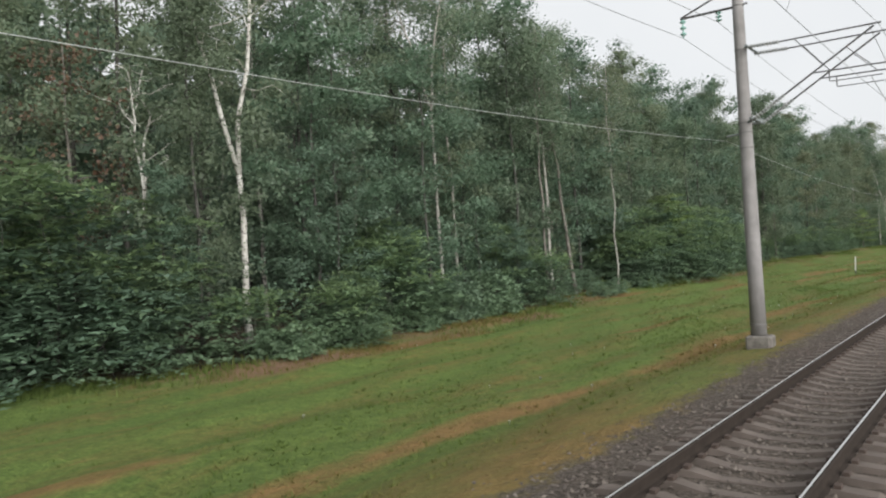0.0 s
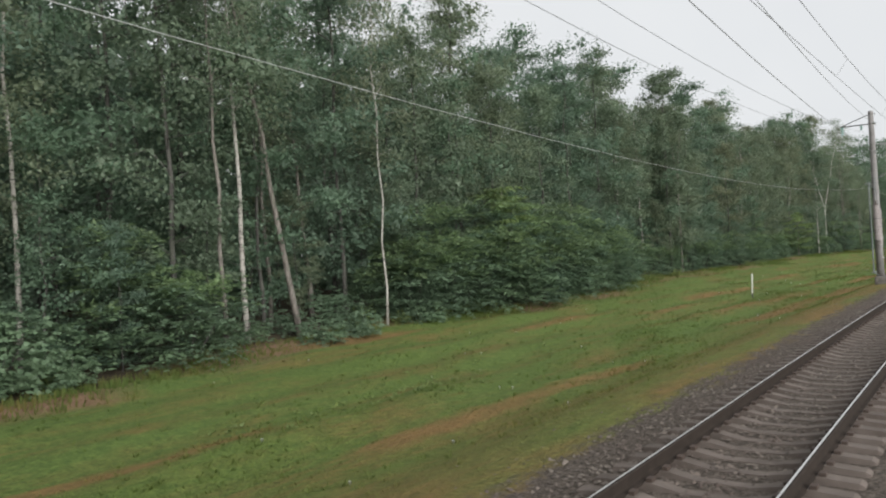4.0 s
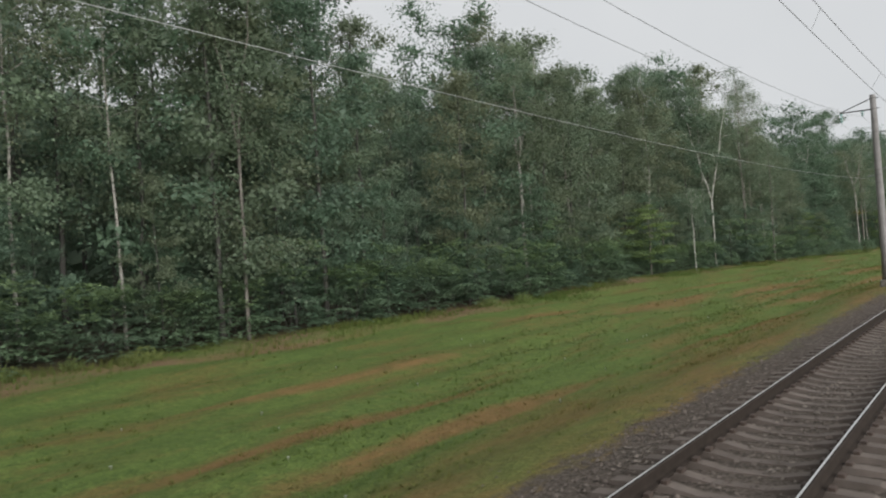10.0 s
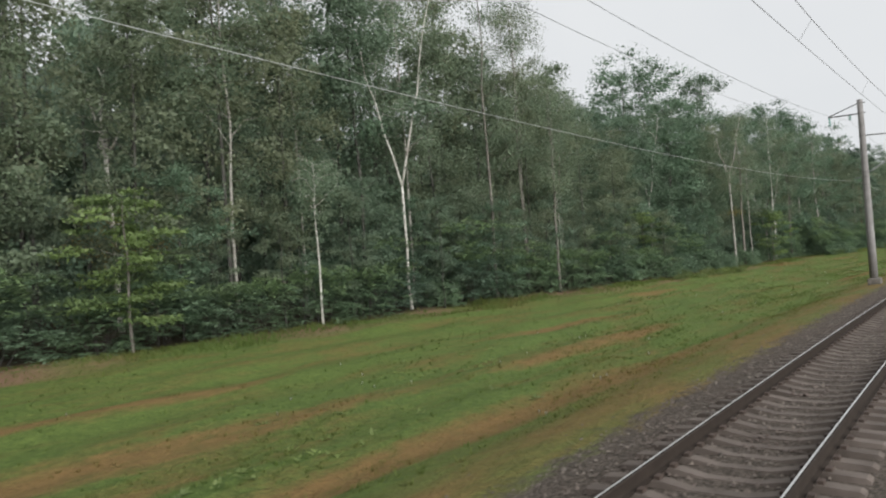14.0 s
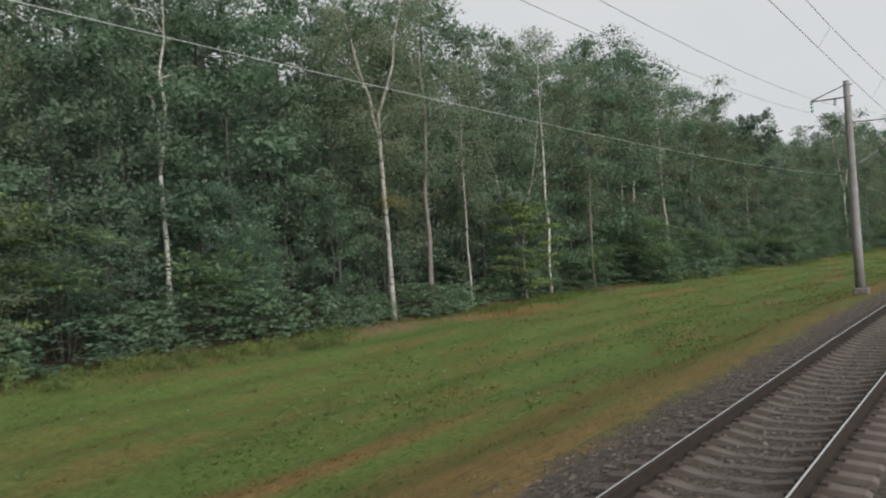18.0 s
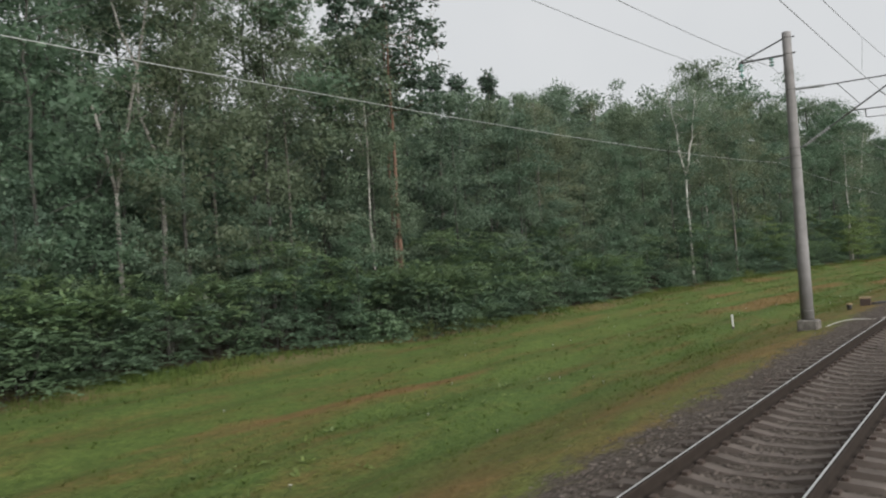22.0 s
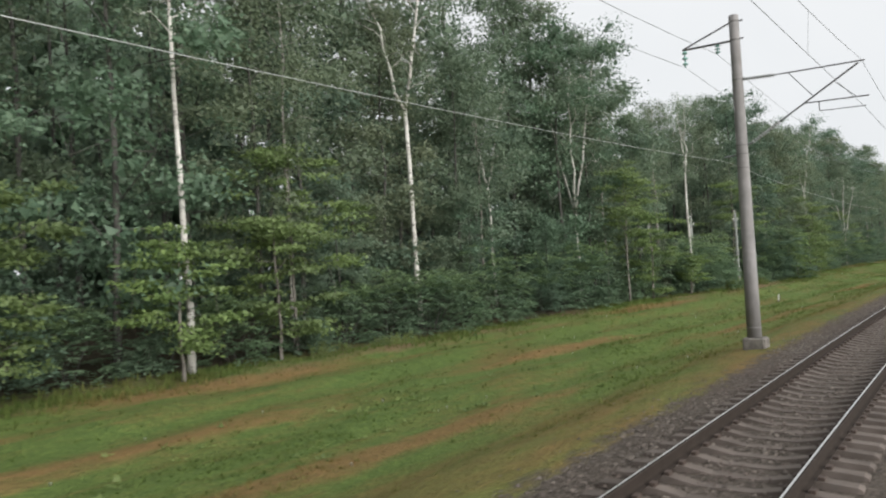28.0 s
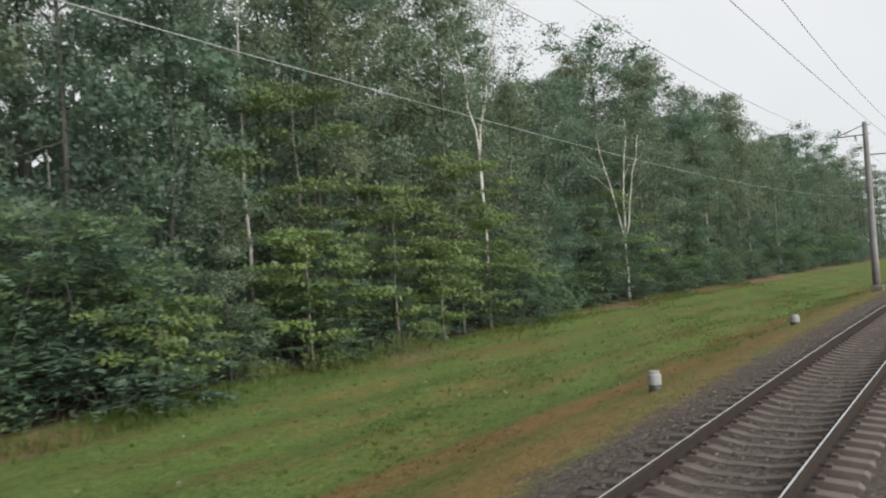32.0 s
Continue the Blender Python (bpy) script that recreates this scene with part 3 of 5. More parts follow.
def plant(name, m, meshes, label, category, group=""):
    t = thing(name, m, label, category, group)
    part("stem" if name == "shrub" else "trunk", meshes[0], t)
    part("crown", meshes[1], t)
    for extra in meshes[2:]:
        if name == "shrub":
            part("fresh_growth", extra, t, "light green top sprays with top light put into their colour")
        else:
            tagged(part("branching", extra, t), kind="stuff")
    return t


def build_shrub(rng, width, height, leaf_mat, sprays, leaf=0.15, stems=6, feather=True):
    """A mound of lobes set with drooping feathered sprays; each spray carries paired leaflets."""
    g = Geo()
    lobes = []
    for k in range(9):
        a, r = k * 2.4, width * 0.5 * rng.uniform(0.1, 0.68)
        z = height * rng.uniform(0.3, 0.86) * (1 - 0.25 * r / (width * 0.5))
        lobes.append((math.cos(a) * r, math.sin(a) * r, z, rng.uniform(0.2, 0.34) * min(width, height * 1.3)))
    for k in range(stems):
        x, y, z, r = lobes[k]
        g.tube(bent((x * 0.15, y * 0.15, -0.2), (x, y, z), rng, 0.08, 4), [0.022, 0.018, 0.014, 0.008], 4)
    lob = np.array(lobes)
    each = 6 if feather else 3
    tufts = sprays // each
    pick = rng.integers(0, len(lob), tufts)
    u = rng.normal(0, 1, (tufts, 3))
    u[:, 2] = u[:, 2] * 0.8 + 0.25
    u /= np.linalg.norm(u, axis=1)[:, None]
    root = lob[pick, :3] + u * lob[pick, 3:4] * rng.uniform(0.6, 1.1, (tufts, 1)) * np.array([1, 1, 0.8])
    low = rng.uniform(size=tufts) < 0.34
    ang, rad = rng.uniform(0, 6.28, tufts), width * 0.5 * rng.uniform(0.45, 0.98, tufts)
    root[low] = np.stack([np.cos(ang) * rad, np.sin(ang) * rad, rng.uniform(0.04, 0.34, tufts) * height], -1)[low]
    u[low] = np.stack([np.cos(ang), np.sin(ang), np.full(tufts, 0.2)], -1)[low]
    root[:, 2] = np.clip(root[:, 2], 0.12, None)
    root, u = np.repeat(root, each, 0), np.repeat(u, each, 0)
    sprays = len(root)
    turn = np.arctan2(u[:, 1], u[:, 0]) + np.tile(np.linspace(-1.9, 1.9, each), tufts) + rng.normal(0, 0.15, sprays)
    way = np.stack([np.cos(turn), np.sin(turn), rng.normal(0.1, 0.18, sprays)], -1)
    way /= np.linalg.norm(way, axis=1)[:, None]
    cs, ws = [], []
    pairs = 5 if feather else 2
    long = leaf * (3.9 if feather else 1.6) * rng.uniform(0.7, 1.25, (sprays, 1))
    side = np.cross(way, np.array([0, 0, 1.0])) + 1e-6
    side /= np.linalg.norm(side, axis=1)[:, None]
    for i in range(pairs):
        k = (i + 0.6) / pairs
        mid = root + way * long * k
        mid[:, 2] -= 0.35 * long[:, 0] * k * k
        for e in (-1, 1):
            cs.append(mid + side * e * leaf * 0.42 * (1.15 - 0.5 * k))
            ws.append(side * e * 0.9 + way * 0.7)
    crown = leaves("crown", np.concatenate(cs), np.concatenate(ws) * 2.2, leaf * (1.2 if feather else 1), leaf * (0.5 if feather else 0.75), leaf_mat, rng, 0.12 if feather else 0.25, 1.7 if feather else 0.6, None, np.concatenate([u] * (2 * pairs)) * (0.35 if feather else 1))
    if not feather:
        return g.mesh("stem", BARK_DIM, smooth=True), crown
    # extra sprays on the upper lobes, coloured lighter to stand for lit tops
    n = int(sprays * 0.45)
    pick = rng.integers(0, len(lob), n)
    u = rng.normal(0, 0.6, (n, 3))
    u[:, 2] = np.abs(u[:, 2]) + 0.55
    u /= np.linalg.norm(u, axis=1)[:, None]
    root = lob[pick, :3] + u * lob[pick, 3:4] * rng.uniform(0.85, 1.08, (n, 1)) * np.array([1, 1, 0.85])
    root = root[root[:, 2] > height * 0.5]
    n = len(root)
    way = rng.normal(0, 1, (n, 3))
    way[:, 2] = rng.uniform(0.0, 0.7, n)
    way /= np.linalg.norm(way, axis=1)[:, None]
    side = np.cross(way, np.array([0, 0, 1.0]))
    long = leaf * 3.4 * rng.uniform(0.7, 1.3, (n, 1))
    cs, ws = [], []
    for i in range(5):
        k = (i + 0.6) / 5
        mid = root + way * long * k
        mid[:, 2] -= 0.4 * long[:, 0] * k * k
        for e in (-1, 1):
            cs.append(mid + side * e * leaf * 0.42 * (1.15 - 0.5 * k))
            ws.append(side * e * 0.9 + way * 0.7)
    shoots = leaves("fresh_growth", np.concatenate(cs), np.concatenate(ws) * 2.2, leaf * 1.2, leaf * 0.5, LEAF_TOPLIT, rng, 0.12, 1.8)
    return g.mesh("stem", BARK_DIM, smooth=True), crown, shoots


def rng_of(k):
    return np.random.default_rng(k)


SEED = [100]
PALE = []


def hides(s, d):
    """Whether a tree at (s, d) would stand before a pale trunk, as seen from the line."""
    return any(d < b + 0.4 and abs(s - (a - 0.95 * (b - d))) < 1.3 for a, b in PALE)


def birch(s, d, height, fork=0.0, lean=(0.0, 0.0), radius=0.13, base=None, spread=2.3, count=3600, label="", bare=0.1, split=2, bark=None, mat=None, limbs=18):
    SEED[0] += 1
    r = rng_of(SEED[0])
    if bark is None and label:
        PALE.append((s, d))
    elif bark is None:
        bark = BARK_PALE
    base = base if base is not None else max(height * 0.42, fork * 0.9)
    meshes = build_tree(r, height, base, spread, 0.14, mat or LEAF_BIRCH, bark or BARK_BIRCH, int(count * 1.8), radius * 0.78, fork, lean, limbs, 0.8, 0.9, 0.7, bare, "oval", split, 0.7)
    return plant("birch_tree", spot(s, d, lie(d)), meshes, label or "tall white-barked birch with airy drooping foliage", "tree", "trees of the wood")


def broadleaf(s, d, height, base=2.0, spread=3.4, count=5200, mat=None, leaf=0.27, lean=(0.0, 0.0), radius=0.17, label="", fork=0.0, bark=None, bare=0.05, limbs=22):
    SEED[0] += 1
    r = rng_of(SEED[0])
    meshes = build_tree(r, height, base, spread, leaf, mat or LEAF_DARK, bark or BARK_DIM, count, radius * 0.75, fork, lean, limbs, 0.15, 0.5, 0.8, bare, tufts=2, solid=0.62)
    return plant("broadleaf_tree", spot(s, d, lie(d)), meshes, label or "dense dark green broadleaf tree at the wood's edge", "tree", "trees of the wood")


def yellow_branch(tree, x, y, z, reach, n, seed):
    """A low branch whose leaves have turned yellow."""
    rng = rng_of(seed)
    off = rng.normal(0, 1, (n, 3)) * np.array([reach, reach, reach * 0.45])
    pos = np.array([x, y, z]) + off
    pos[:, 2] -= 0.12 * np.hypot(off[:, 0], off[:, 1]) ** 2
    tagged(part("yellowing_branch", leaves("yellowing_branch", pos, off, 0.13, 0.09, LEAF_YELLOW, rng, 0.3, 0.8), tree), "drooping branch with yellowing leaves", kind="stuff")


def maple(s, d, height, base=1.2, spread=2.2, count=2300, label=""):
    SEED[0] += 1
    r = rng_of(SEED[0])
    meshes = build_tree(r, height, base, spread, 0.21, LEAF_MAPLE, BARK_GREY, int(count * 1.8), 0.07, 0, (0.02, -0.02), 13, 0.1, 0.25, 0.75, 0.12, layer=0.2, tufts=2)
    return plant("maple_tree", spot(s, d, lie(d)), meshes, label or "young maple with light yellow-green leaves in layers", "tree", "young maples")


def shrub_kinds():
    """Six shrubs, kept as meshes and set out many times."""
    out = []
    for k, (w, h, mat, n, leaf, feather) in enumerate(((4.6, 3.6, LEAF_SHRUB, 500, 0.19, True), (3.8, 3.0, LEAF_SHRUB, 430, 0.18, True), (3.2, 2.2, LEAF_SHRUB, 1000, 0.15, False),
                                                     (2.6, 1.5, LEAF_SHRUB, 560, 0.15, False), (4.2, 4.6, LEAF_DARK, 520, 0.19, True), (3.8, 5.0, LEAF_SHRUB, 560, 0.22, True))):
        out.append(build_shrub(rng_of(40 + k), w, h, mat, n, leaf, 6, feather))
    return out


SHRUBS = shrub_kinds()
SHRUB_SIZE = ((4.6, 3.6), (3.8, 3.0), (3.2, 2.2), (2.6, 1.5), (4.2, 4.6), (3.8, 5.0))
SHRUB_WORDS = ("broad feathery green shrub spreading over the grass", "rounded bush with layered feathered sprays", "dense dark low bush under the trees",
               "knee-high tangle of green weeds and saplings", "tall dark bushy undergrowth with feathered leaves", "tall light green shrub with large feathered leaves in tiers")


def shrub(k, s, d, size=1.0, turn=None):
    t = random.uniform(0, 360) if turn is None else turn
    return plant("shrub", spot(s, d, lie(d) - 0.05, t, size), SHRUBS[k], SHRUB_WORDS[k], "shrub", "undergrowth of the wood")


# landmark trees, stretch by stretch
birch(18.4, 25.2, 21, 7.0, (-0.015, 0.0), 0.2, 9.5, 2.8, 3200, "forked white birch with two long pale stems", 0.25)
birch(14.3, 25.8, 11, 5.6, (0.0, 0.02), 0.1, 6.5, 1.9, 500, "small pale birch with bare dead branches", 0.6)
birch(22.6, 29.6, 20, 0, (-0.01, 0), 0.13, 9)
birch(30.6, 31.4, 21, 0, (0, 0.01), 0.11, 10)
birch(31.8, 25.9, 20, 11.3, (-0.01, 0), 0.13, 11.5, 2.6)
birch(34.1, 26.7, 20.5, 0, (0.0, 0), 0.12, 11)
birch(34.3, 31.5, 19, 0, (0.01, 0), 0.14, 10)
birch(46.9, 29.5, 17, 0, (0.0, -0.01), 0.14, 8, 2.6, 3600, "grey-stemmed birch among dark bushes", 0.1, 2, BARK_GREY)
birch(49.4, 29.2, 17, 0, (0.0, -0.07), 0.16, 8, 2.6, 3600, "leaning grey tree at the edge of the wood", 0.1, 2, BARK_GREY)
birch(40.9, 24.7, 17, 0, (0.0, -0.01), 0.12, 9, 2.4, 3000, "slim grey-barked tree behind the weeds", 0.1, 2, BARK_GREY)
birch(42.3, 25.2, 18.5, 0, (0.0, -0.015), 0.15, 9)
birch(45.0, 25.0, 18, 0, (0.0, -0.19), 0.17, 9, 2.6, 3000, "strongly leaning pale trunk beside a birch", 0.15, 2, BARK_GREY)
birch(49.9, 24.3, 17, 0, (0.0, 0), 0.07, 8, 2.2, 2800, "very slim dull birch in front of tall shrubs", 0.1, 2, BARK_PALE)
birch(100.3, 33.2, 17, 0, (0, 0), 0.12, 9)
birch(97.3, 27.4, 16.5, 8.6, (0, 0.01), 0.11, 3.0, 2.7, 4800, "", 0.15, 2, BARK_GREY)
birch(88.9, 30.1, 17, 0, (0, 0), 0.1, 9)
birch(92.8, 29.6, 16, 0, (0, -0.02), 0.09, 8)
birch(123.9, 29.8, 17.5, 10, (0, 0), 0.12, 10)
birch(126.3, 31.3, 18.5, 9.5, (0.01, -0.02), 0.15, 10, 2.6, 3400, "", 0.2, 3)
birch(127.9, 31.6, 17, 0, (0, 0), 0.1, 9)
birch(131.8, 30.5, 16, 0, (0, 0.02), 0.13, 7, 2.6, 3600, "", 0.1, 2, BARK_GREY)
birch(138.2, 32.9, 18, 0, (0, -0.01), 0.14, 8, 2.8, 3600, "", 0.1, 2, BARK_GREY)
yellowing = birch(145.5, 36.0, 14, 9.2, (0, -0.03), 0.2, 9.5, 2.0, 300, "broken pale birch with a fan of bare limbs", 0.5, 4)
for k, (x, y, z) in enumerate(((2.6, -1.2, 5.6), (3.4, 0.6, 4.6), (2.4, -2.6, 4.4), (4.0, -1.6, 3.8))):
    yellow_branch(yellowing, x, y, z, 0.75, 420, 310 + k)
birch(151.5, 27.6, 8.5, 0, (0, 0), 0.07, 5.5, 1.6, 1500, "short slim white birch standing on the grass edge")
birch(159.3, 28.4, 19, 7.5, (0, -0.01), 0.12, 9.5, 2.5, 3200, "forked white birch with slender stems", 0.2)
birch(154.8, 32.5, 18, 0, (0, 0), 0.11, 9)
birch(178.3, 33.5, 18, 0, (0, 0.01), 0.2, 8, 3.0, 4200, "", 0.1, 2, BARK_GREY)
birch(181.9, 30.7, 17, 8, (0, 0), 0.13, 9)
birch(174.1, 26.7, 15, 0, (0, 0.01), 0.13, 7, 2.6, 3600, "", 0.1, 2, BARK_GREY)
birch(179.8, 29.7, 16.5, 0, (0, -0.01), 0.12, 8)
birch(192.5, 31.8, 15, 0, (0, 0.10), 0.12, 8)
yellowing = birch(210.6, 25.5, 17, 9.5, (0, -0.03), 0.17, 8, 2.4, 4200, "dull grey birch with a low yellowing branch", 0.1, 2, BARK_PALE)
yellow_branch(yellowing, 0.2, 0.1, 6.2, 0.5, 420, 301)
birch(213.8, 25.5, 18, 0, (0, 0.005), 0.2, 7, 3.0, 4200, "stout grey-brown trunk beside the grass", 0.1, 2, BARK_GREY)
birch(218.1, 26.1, 15, 0, (0, 0), 0.08, 6, 2.0, 2600)
birch(222.9, 25.7, 12, 3.2, (0, -0.02), 0.09, 4.5, 2.0, 2400)
birch(227.3, 26.0, 19, 0, (0, 0), 0.12, 10.5, 2.3, 3000, "straight slim white birch at the edge of the wood")
birch(233.1, 25.7, 17, 0, (0, 0), 0.12, 6.5, 2.8, 3800, "", 0.1, 2, BARK_GREY)
birch(244.9, 28.7, 18, 0, (0, 0), 0.12, 9)
birch(245.3, 27.7, 18.5, 0, (0, 0), 0.14, 9)
birch(247.7, 25.8, 18.5, 0, (0, -0.03), 0.15, 9.5, 2.6, 3400)
birch(251.1, 29.5, 17.5, 0, (0, 0), 0.13, 8, 2.6, 3400, "", 0.1, 2, BARK_GREY)
birch(259.6, 28.7, 17.5, 6.6, (0, 0), 0.15, 9)
birch(261.0, 27.7, 18, 6.8, (0, 0), 0.14, 9)
birch(265.9, 31.4, 17, 0, (0, 0), 0.13, 8, 2.6, 3400, "", 0.1, 2, BARK_GREY)
birch(268.3, 28.6, 16, 0, (0, 0), 0.1, 7, 2.4, 3000, "", 0.1, 2, BARK_GREY)
birch(271.5, 26.1, 15, 0, (0, 0), 0.1, 8, 2.0, 2600)
birch(288.5, 26.5, 14, 0, (0, 0), 0.09, 6, 2.2, 2800, "", 0.1, 2, BARK_GREY)
birch(310.6, 24.7, 18.5, 9.8, (0, -0.01), 0.16, 10.3, 2.4, 3000, "white birch dividing high on its trunk", 0.2)
birch(316.8, 25.4, 19, 0, (0, -0.04), 0.14, 10, 2.4, 3000)
birch(320.0, 24.0, 17, 0, (0, -0.02), 0.15, 8, 2.6, 3400, "grey-brown trunk rising from the grass edge", 0.1, 2, BARK_GREY)
birch(319.7, 28.2, 18, 9, (0, 0), 0.12, 9)
birch(321.5, 26.5, 18, 0, (0, -0.03), 0.13, 9)
birch(330.5, 29.1, 18, 0, (0, 0), 0.11, 9)
birch(333.2, 30.0, 18, 0, (0, 0), 0.1, 9)
birch(344.7, 27.9, 18, 0, (0, 0), 0.12, 9)
birch(348.9, 26.9, 18, 0, (0, -0.02), 0.13, 9)
birch(351.6, 26.8, 18, 0, (0, -0.01), 0.11, 9)
birch(362.2, 23.0, 20, 0, (0, -0.012), 0.17, 10.5, 2.2, 2600, "tall white birch with thin bare side shoots", 0.3)
birch(367.7, 23.8, 17, 0, (0, 0), 0.12, 9, 2.4, 3000)
birch(377.4, 24.9, 20, 11.7, (0, -0.035), 0.19, 12, 2.4, 2800, "leaning white birch with a bent bare limb", 0.25)
birch(384.1, 25.3, 16, 0, (0, 0), 0.1, 7, 2.2, 3000, "", 0.1, 2, BARK_GREY)
birch(388.1, 27.2, 15, 8.2, (0, -0.03), 0.12, 8.5, 2.0, 1500, "thin birch with white lower trunk and bare upper limbs", 0.45, 3)
birch(395.1, 24.6, 19, 6.5, (0, 0), 0.18, 9, 2.8, 3800, "grey birch dividing into three long stems", 0.15, 3)
birch(399.3, 24.4, 15, 0, (0, 0), 0.08, 5, 2.0, 2600)
birch(409.8, 21.6, 17.5, 10.3, (0, -0.015), 0.15, 10, 2.2, 2600, "white birch with a curved fork")
birch(407.6, 23.5, 16, 0, (0, 0), 0.1, 8, 2.2, 2800)
birch(409.3, 24.4, 17, 0, (0, 0), 0.14, 8, 2.4, 3200, "", 0.1, 2, BARK_GREY)
birch(433.4, 30.3, 20, 0, (0, 0), 0.11, 13, 2.2, 2600)
birch(440.3, 24.0, 18, 0, (0, 0), 0.11, 10, 2.4, 3000)
birch(456.2, 23.3, 20, 9.5, (0, 0), 0.15, 12, 2.4, 3000, "birch with a high white fork and hanging twigs")
birch(473.1, 22.3, 14, 4.5, (0, 0), 0.15, 6, 2.6, 1400, "half-bare pale tree with a crooked side limb", 0.4, 3)
birch(495.9, 24.0, 16, 0, (0, 0), 0.13, 9)
birch(509.7, 24.0, 16, 0, (0, 0), 0.12, 9)
birch(520.6, 24.0, 16, 0, (0, 0), 0.12, 9)

birch(201.5, 31.2, 18, 7.4, (0, -0.01), 0.17, 10, 2.4, 2600, "white birch with two long diverging stems", 0.25)
birch(436.3, 32.0, 15, 0, (0, 0), 0.09, 12, 1.6, 700, "thin pale leafless birch", 0.5)

for s, d, h in ((62.9, 25.8, 7.2), (222.4, 24.9, 6.0), (141.6, 27.9, 6.2), (192.8, 28.3, 6.0), (331.7, 25.2, 6.3), (355.0, 25.8, 6.5), (355.0, 21.6, 6.3), (367.1, 23.0, 8.5), (361.3, 22.1, 4.6),
                (365.7, 22.3, 5.6), (401.4, 23.8, 8.0), (406.3, 20.5, 3.2), (426.3, 23.2, 10.5), (441.9, 22.7, 11.5), (451.1, 21.4, 9.0), (439.8, 20.1, 5.0), (453.5, 21.4, 6.5), (432.9, 18.7, 3.0),
                (474.3, 23.2, 8.0), (448.3, 20.5, 4.5), (444.9, 20.3, 7.0)):
    maple(s, d, h, 0.8, 1.4 + h * 0.16, int(1500 + 260 * h))
maple(399.0, 20.6, 6.3, 0.6, 2.0, 2600)
maple(395.4, 20.9, 9.6, 4.6, 2.2, 2600)

broadleaf(96.5, 28.2, 20.5, 2.2, 3.6, 8000, LEAF_FAR, 0.26, label="tall round-crowned tree standing above the wood's edge")
broadleaf(103.0, 28.6, 20.5, 2.5, 3.4, 7500, LEAF_DARK, 0.26, label="tall round-crowned tree standing above the wood's edge")
broadleaf(84.0, 29.5, 20.5, 2.5, 3.4, 7500, LEAF_FAR, 0.26)
birch(167.5, 27.8, 23.5, 0, (0, 0), 0.14, 3.5, 3.4, 6500, "", 0.03, 2, BARK_GREY)
birch(173.0, 28.8, 22, 0, (0, 0), 0.13, 4, 3.2, 6000, "", 0.03, 2, BARK_GREY)
birch(162.0, 30.5, 22, 0, (0, 0), 0.12, 7, 3.0, 5000, "", 0.05)
birch(176.0, 30.5, 23, 0, (0, 0), 0.12, 7, 3.0, 5000, "", 0.05)
birch(149.0, 31.0, 21, 0, (0, 0), 0.12, 7, 3.0, 5000, "", 0.05)

# two red-barked pines and a spruce-like crown near them
for s, d, h, lean in ((273.0, 25.6, 17.5, -0.012), (274.2, 27.1, 17, 0.0), (248.6, 31.7, 18, 0.0), (249.8, 30.7, 18, 0.02), (246.8, 32.7, 18, 0.0), (252.5, 32.7, 18, -0.01)):
    SEED[0] += 1
    plant("pine_tree", spot(s, d, lie(d)), build_tree(rng_of(SEED[0]), h, h * 0.62, 2.4, 0.34, LEAF_PINE, BARK_PINE, 2200, 0.15, 0, (0, lean), 14, 0, 0.25, 0.6, 0.1, "top"),
          "tall straight pine with reddish bark", "tree", "pines of the wood")
SEED[0] += 1
plant("spruce_tree", spot(273.6, 30.1, 0), build_tree(rng_of(SEED[0]), 20.5, 5, 3.2, 0.34, LEAF_PINE, BARK_GREY, 3600, 0.16, 0, (0, 0), 34, 0.2, 0.05, 0.45, 0, "cone"),
      "dark conifer with a ragged pointed top", "tree", "pines of the wood")
for s, d, h in ((282.0, 30.0, 15.8), (285.6, 31.0, 16.2), (288.0, 30.0, 16.6), (294.0, 31.0, 15.8), (304.0, 31.5, 16.4)):
    SEED[0] += 1
    plant("spruce_tree", spot(s, d, lie(d)), build_tree(rng_of(SEED[0]), h, 2.5, 2.7, 0.3, LEAF_PINE, BARK_GREY, 4200, 0.14, 0, (0, 0), 34, 0.2, 0.1, 0.5, 0, "cone"),
          "dark conifer rising above the broadleaf trees", "tree", "pines of the wood")
SEED[0] += 1
plant("withered_tree", spot(12.2, 26.7, 0), build_tree(rng_of(SEED[0]), 11, 2.5, 2.6, 0.2, LEAF_RUST, BARK_GREY, 1500, 0.1, 0, (0, 0), 18, 0.2, 0.5, 0.6, 0.2),
      "small tree with withered rust-brown foliage", "tree", "trees of the wood")

# the body of the wood: a few kinds of tree, set out in rows behind the edge
TOPS = ((-60, 19.4, 49.8, 56.8, 63, 72.1, 80.2, 88.3, 96.5, 105.8, 112, 118.2, 126.3, 139.6, 151.6, 159.5, 166.2, 176, 181, 186, 190, 196, 201, 205, 216.6, 229, 234, 240, 262.9, 276.1, 284.2, 297.2, 304.2, 314.2, 322, 327.8, 330, 345.3, 376, 379.2, 397.7, 413, 417, 421, 424, 425.2, 442.6, 456.8, 467.5, 471.5, 475.5, 484, 493, 900),
        (19.5, 19.5, 20.3, 20.2, 19.1, 20.7, 21.2, 18, 19, 17, 17.5, 17.5, 19.5, 20, 20.5, 21.5, 21, 21, 18.5, 16, 15, 14, 18.5, 20, 21.2, 20.5, 18.3, 20.5, 19.1, 15.9, 16, 15, 15.3, 20.1, 19, 21.7, 22.5, 22.3, 24, 23.3, 21.7, 17, 14, 13, 16, 18.6, 19.8, 21.7, 20.1, 16.4, 18.6, 20.5, 21.3, 21.3))


